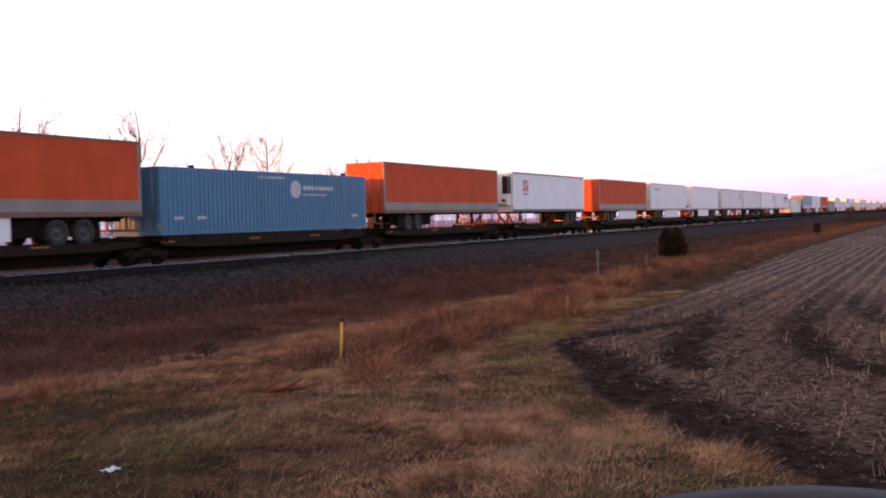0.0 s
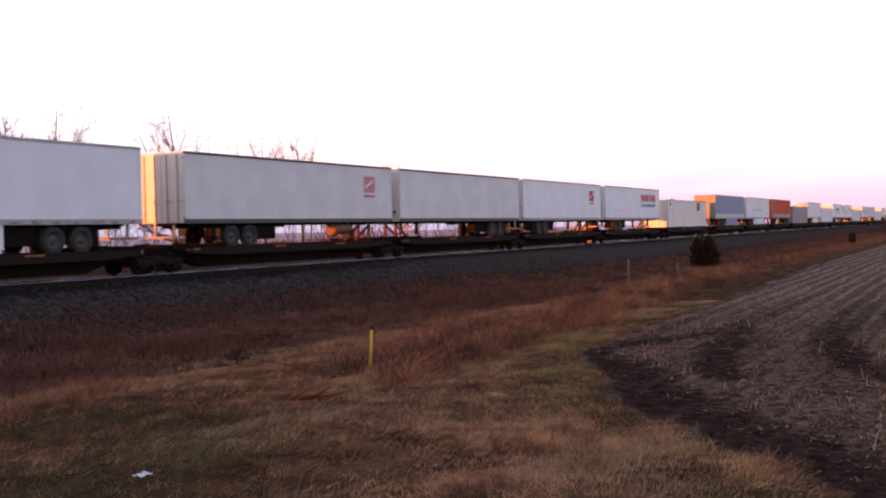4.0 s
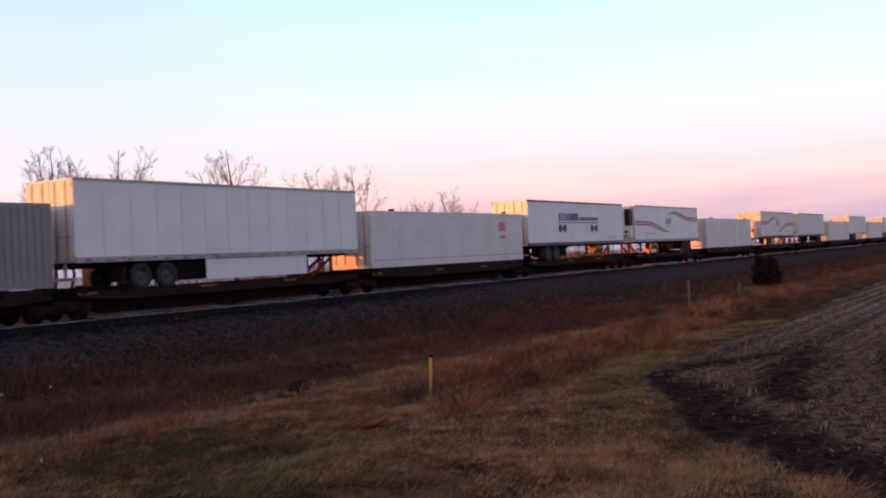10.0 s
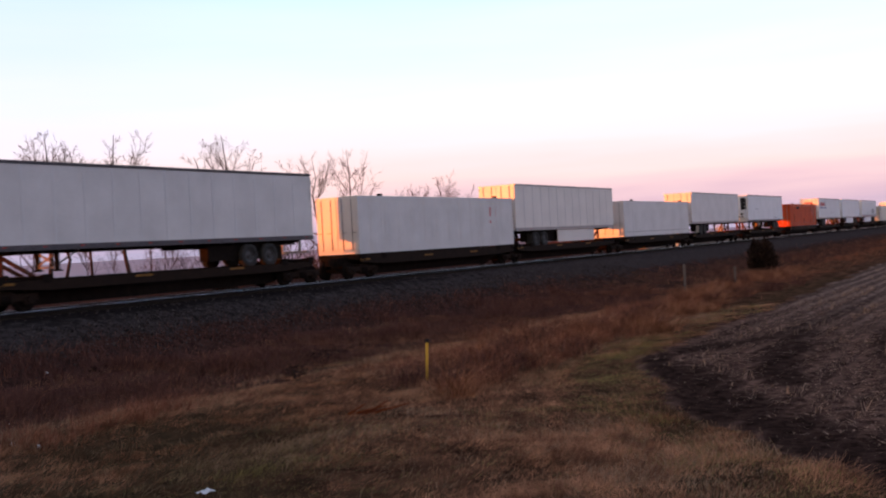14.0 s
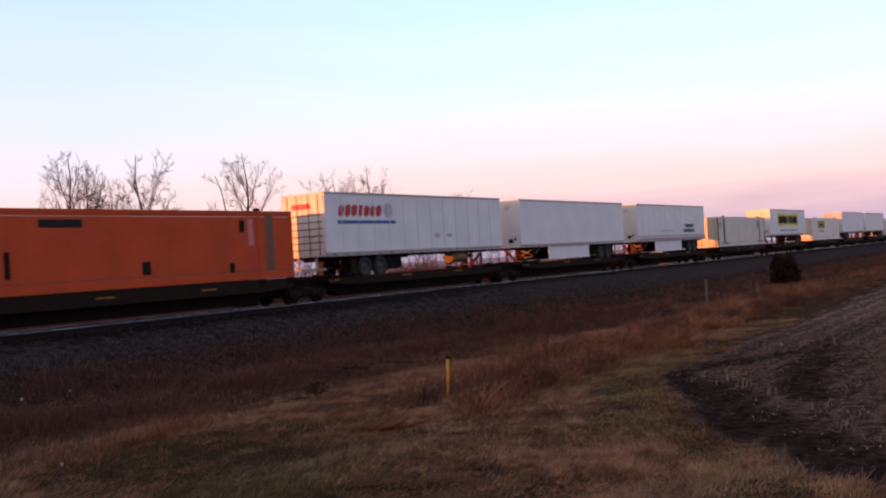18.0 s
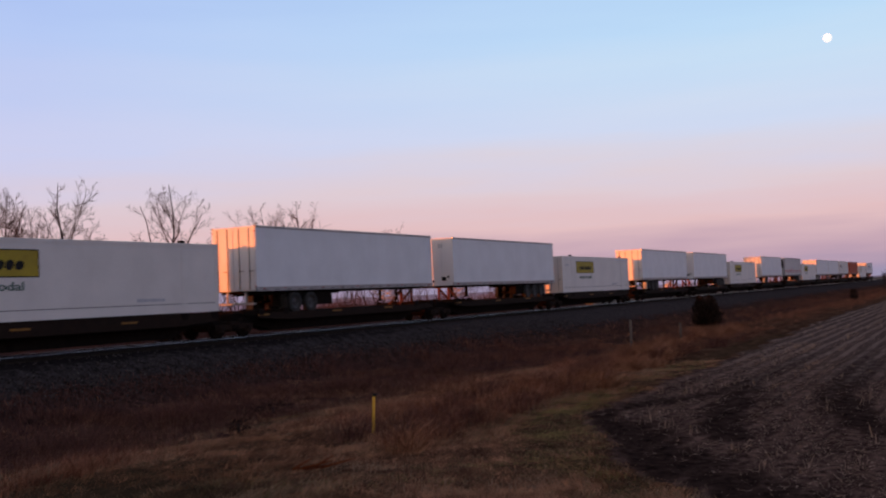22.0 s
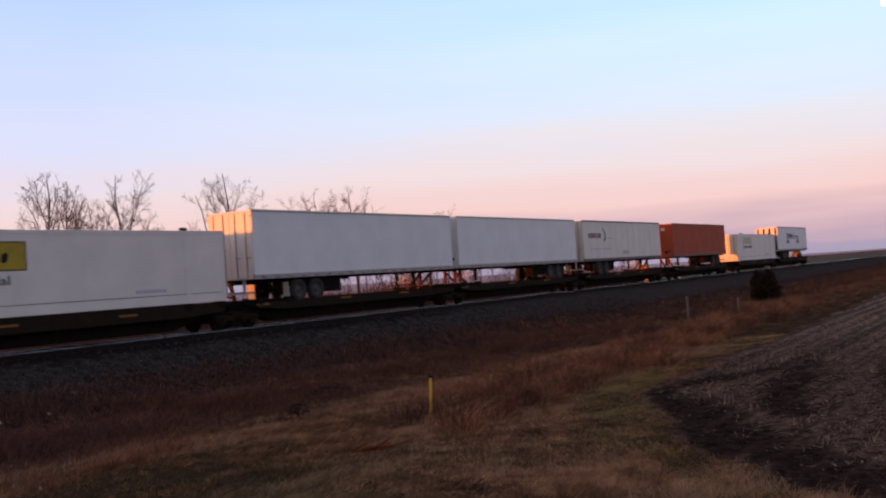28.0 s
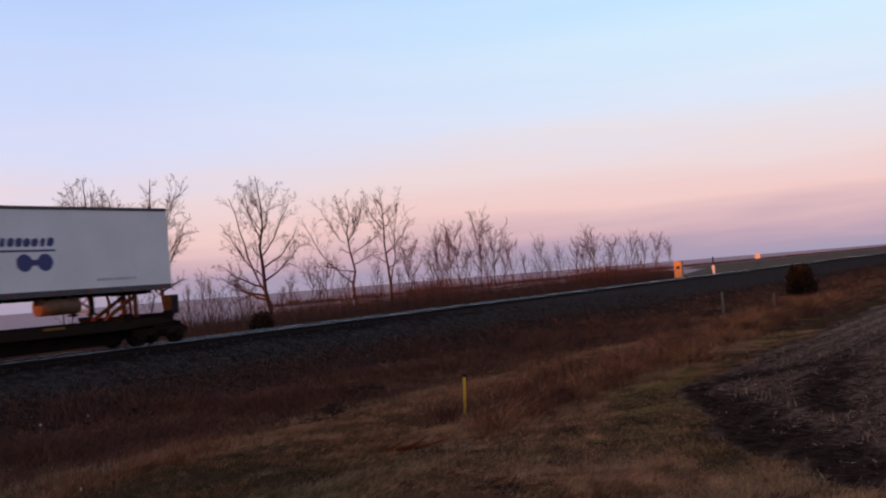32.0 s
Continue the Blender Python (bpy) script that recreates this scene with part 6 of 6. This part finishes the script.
def make_posts():
    x, y = 20.2, 13.45
    z = float(ground_height(x, y))
    t = thing("marker_post", "thin leaning yellow marker post with a dark cap", "marker post")
    part("post", box(-0.036, 0.036, -0.02, 0.02, -0.1, 0.96, bevel=0.008), POSTYEL, t)
    part("cap", box(-0.04, 0.065, -0.026, 0.026, 0.95, 1.03, bevel=0.01), BLACK, t, "black cap")
    t.matrix_basis = pose(x, y, z, 0, 3.0, -56)
    for x, y, h in ((47.8, 15.9, 1.65), (53.3, 14.9, 1.1)):
        s = thing("fence_stake", "weathered grey wooden stake in tall dead grass", "fence stake", "fence stakes")
        part("stake", box(-0.05, 0.05, -0.05, 0.05, -0.2, h, bevel=0.012), WOODPOST, s)
        s.location = (x, y, float(ground_height(x, y)))
    # trackside cabinet, lit by the low sun
    x, y = at_heading(20.65, 33.4)
    c = thing("relay_cabinet", "tan metal trackside relay cabinet with closed doors", "relay cabinet")
    part("housing", box(-0.22, 0.22, -0.38, 0.38, 0.1, 1.62, bevel=0.02), SILVER, c)
    part("roof", box(-0.26, 0.26, -0.42, 0.42, 1.62, 1.69, bevel=0.015), SILVER, c)
    part("base", box(-0.2, 0.2, -0.35, 0.35, -0.3, 0.1), WOODPOST, c)
    part("door", box(-0.232, -0.22, -0.33, 0.33, 0.2, 1.55), SILVER, c)
    part("vent", box(-0.245, -0.232, -0.18, 0.12, 0.95, 1.2), STEEL, c)
    part("handle", box(-0.26, -0.232, 0.22, 0.25, 0.8, 1.0), STEEL, c)
    c.location = (x, y, float(ground_height(x, y)))
    x, y = at_heading(18.72, 33.4)
    p = thing("crossing_post", "white trackside post with a dark upper sign", "sign post")
    part("post", box(-0.09, 0.09, -0.09, 0.09, -0.2, 0.95, bevel=0.01), PAPER, p)
    part("upper_post", box(-0.05, 0.05, -0.05, 0.05, 0.95, 1.85), STEEL, p)
    part("sign", box(-0.11, -0.09, -0.17, 0.17, 0.5, 0.85), PAPER, p)
    p.location = (x, y, float(ground_height(x, y)))
    x, y = at_heading(16.3, 56)
    s = thing("road_sign", "pale square road sign on a thin post", "road sign")
    part("panel", box(-0.02, 0.02, -0.5, 0.5, 2.2, 3.2), SIGNBACK, s)
    part("post", box(0.02, 0.09, -0.04, 0.04, -0.1, 3.1), STEEL, s)
    s.matrix_basis = pose(x, y, float(ground_height(x, y)), 0, 0, 20)
    # a scrap of paper
    bm = bmesh.new()
    rnd = random.Random(8)
    g = [[bm.verts.new((i * 0.06 - 0.12, j * 0.06 - 0.09, 0.05 + 0.035 * rnd.random())) for j in range(4)] for i in range(5)]
    for i in range(4):
        for j in range(3):
            bm.faces.new((g[i][j], g[i + 1][j], g[i + 1][j + 1], g[i][j + 1]))
    lit = part("litter", bm, PAPER)
    tagged(lit, "crumpled white scrap of paper lying on grass", "litter")
    lit.location = (9.68, 10.3, float(ground_height(9.68, 10.3)) + 0.04)
    for k, (x, y) in enumerate(BITS):
        bit = part("litter", cyl((0, 0, 0.02), (0.03, 0.02, 0.07), 0.045, 0.02, n=5), PAPER)
        tagged(bit, "small pale scrap lying among dead weeds", "litter")
        bit.location = (x, y, float(ground_height(x, y)) - 0.01)
        bit.rotation_euler = (0, 0, k)
    # a reddish dead branch on the grass
    br = thing("fallen_branch", "reddish dead branch lying in short grass", "branch")
    for k in range(7):
        a, ln = rnd.uniform(-0.5, 0.5), rnd.uniform(0.3, 0.75)
        p0 = Vector((-0.3 + k * 0.09, rnd.uniform(-0.06, 0.06), 0.04))
        part("twig", cyl(p0, p0 + Vector((math.cos(a) * ln, math.sin(a) * ln, rnd.uniform(0.02, 0.2))), 0.03, 0.012, n=6), TWIGRED, br)
    br.matrix_basis = pose(15.5, 11.9, float(ground_height(15.5, 11.9)), 0, 0, -50)
    # moon: a far pale ball
    d = Vector((math.cos(radians(6.85)) * math.cos(radians(12.95)), math.sin(radians(6.85)) * math.cos(radians(12.95)), math.sin(radians(12.95))))
    bm = bmesh.new()
    bmesh.ops.create_uvsphere(bm, u_segments=24, v_segments=12, radius=4000 * math.tan(radians(0.235)))
    mm = bpy.data.materials.new("moon_glow")
    mm.use_nodes = True
    b = mm.node_tree.nodes["Principled BSDF"]
    b.inputs["Base Color"].default_value = (0.5, 0.5, 0.48, 1)
    b.inputs["Emission Color"].default_value, b.inputs["Emission Strength"].default_value = (1, 0.97, 0.9, 1), 1.0
    mo = tagged(part("moon", bm, mm), "pale full moon low in the dawn sky", "moon", kind="structure")
    mo.location = EYE + d * 4000


make_posts()


def make_car():
    """The front of the parked pickup below the viewpoint."""
    car = thing("pickup_truck", "white pickup truck with dark-edged bonnet, parked on the road", "pickup truck")
    zb = 1.75
    def front(y):
        return 2.26 - 1.4 * (y - 0.15) ** 2

    ys = [0.15 - 0.85 + 1.7 * i / 16 for i in range(17)]
    for name, mt, prof, note in (("bonnet", CARPAINT, ((-1.35, 0.05), (-0.8, 0.035), (-0.3, 0.0), (-0.15, -0.016), (-0.12, -0.03), (-0.05, -0.2)), ""),
                                 ("bonnet_edge", CARTRIM, ((-0.145, -0.03), (-0.14, -0.004), (-0.07, 0.003), (-0.01, 0.0), (0.02, -0.03), (0.03, -0.12)), "dark stone guard along the bonnet's edge")):
        bm = bmesh.new()
        rows = [[bm.verts.new((front(y) + q, y, zb + 1.05 + w - 0.03 * abs(y - 0.15) ** 3)) for q, w in prof] for y in ys]
        for a, b in zip(rows, rows[1:]):
            for k in range(len(prof) - 1):
                bm.faces.new((a[k], b[k], b[k + 1], a[k + 1])).smooth = True
        part(name, bm, mt, car, note)
    part("cab_body", box(-2.6, 0.6, -0.77, 1.07, zb + 0.35, zb + 1.0, bevel=0.06), CARPAINT, car)
    for s, y0, y1 in ((1, 0.98, 1.06), (-1, -0.76, -0.68)):
        part("fender", box(0.55, 1.4, y0, y1, zb + 0.35, zb + 0.98, bevel=0.03), CARPAINT, car)
    part("bumper", box(1.7, 1.95, -0.7, 1.0, zb + 0.38, zb + 0.62, bevel=0.04), CARTRIM, car)
    for x in (1.35, -2.0):
        for y in (-0.66, 0.96):
            w = part("wheel", shared("tyre", tyre_mesh), RUBBER, car)
            w.location, w.scale = (x, y, zb + 0.38), (0.75, 0.8, 0.75)
            part("rim", shared("rim", rim_mesh), RIM, w)



make_car()
motions()
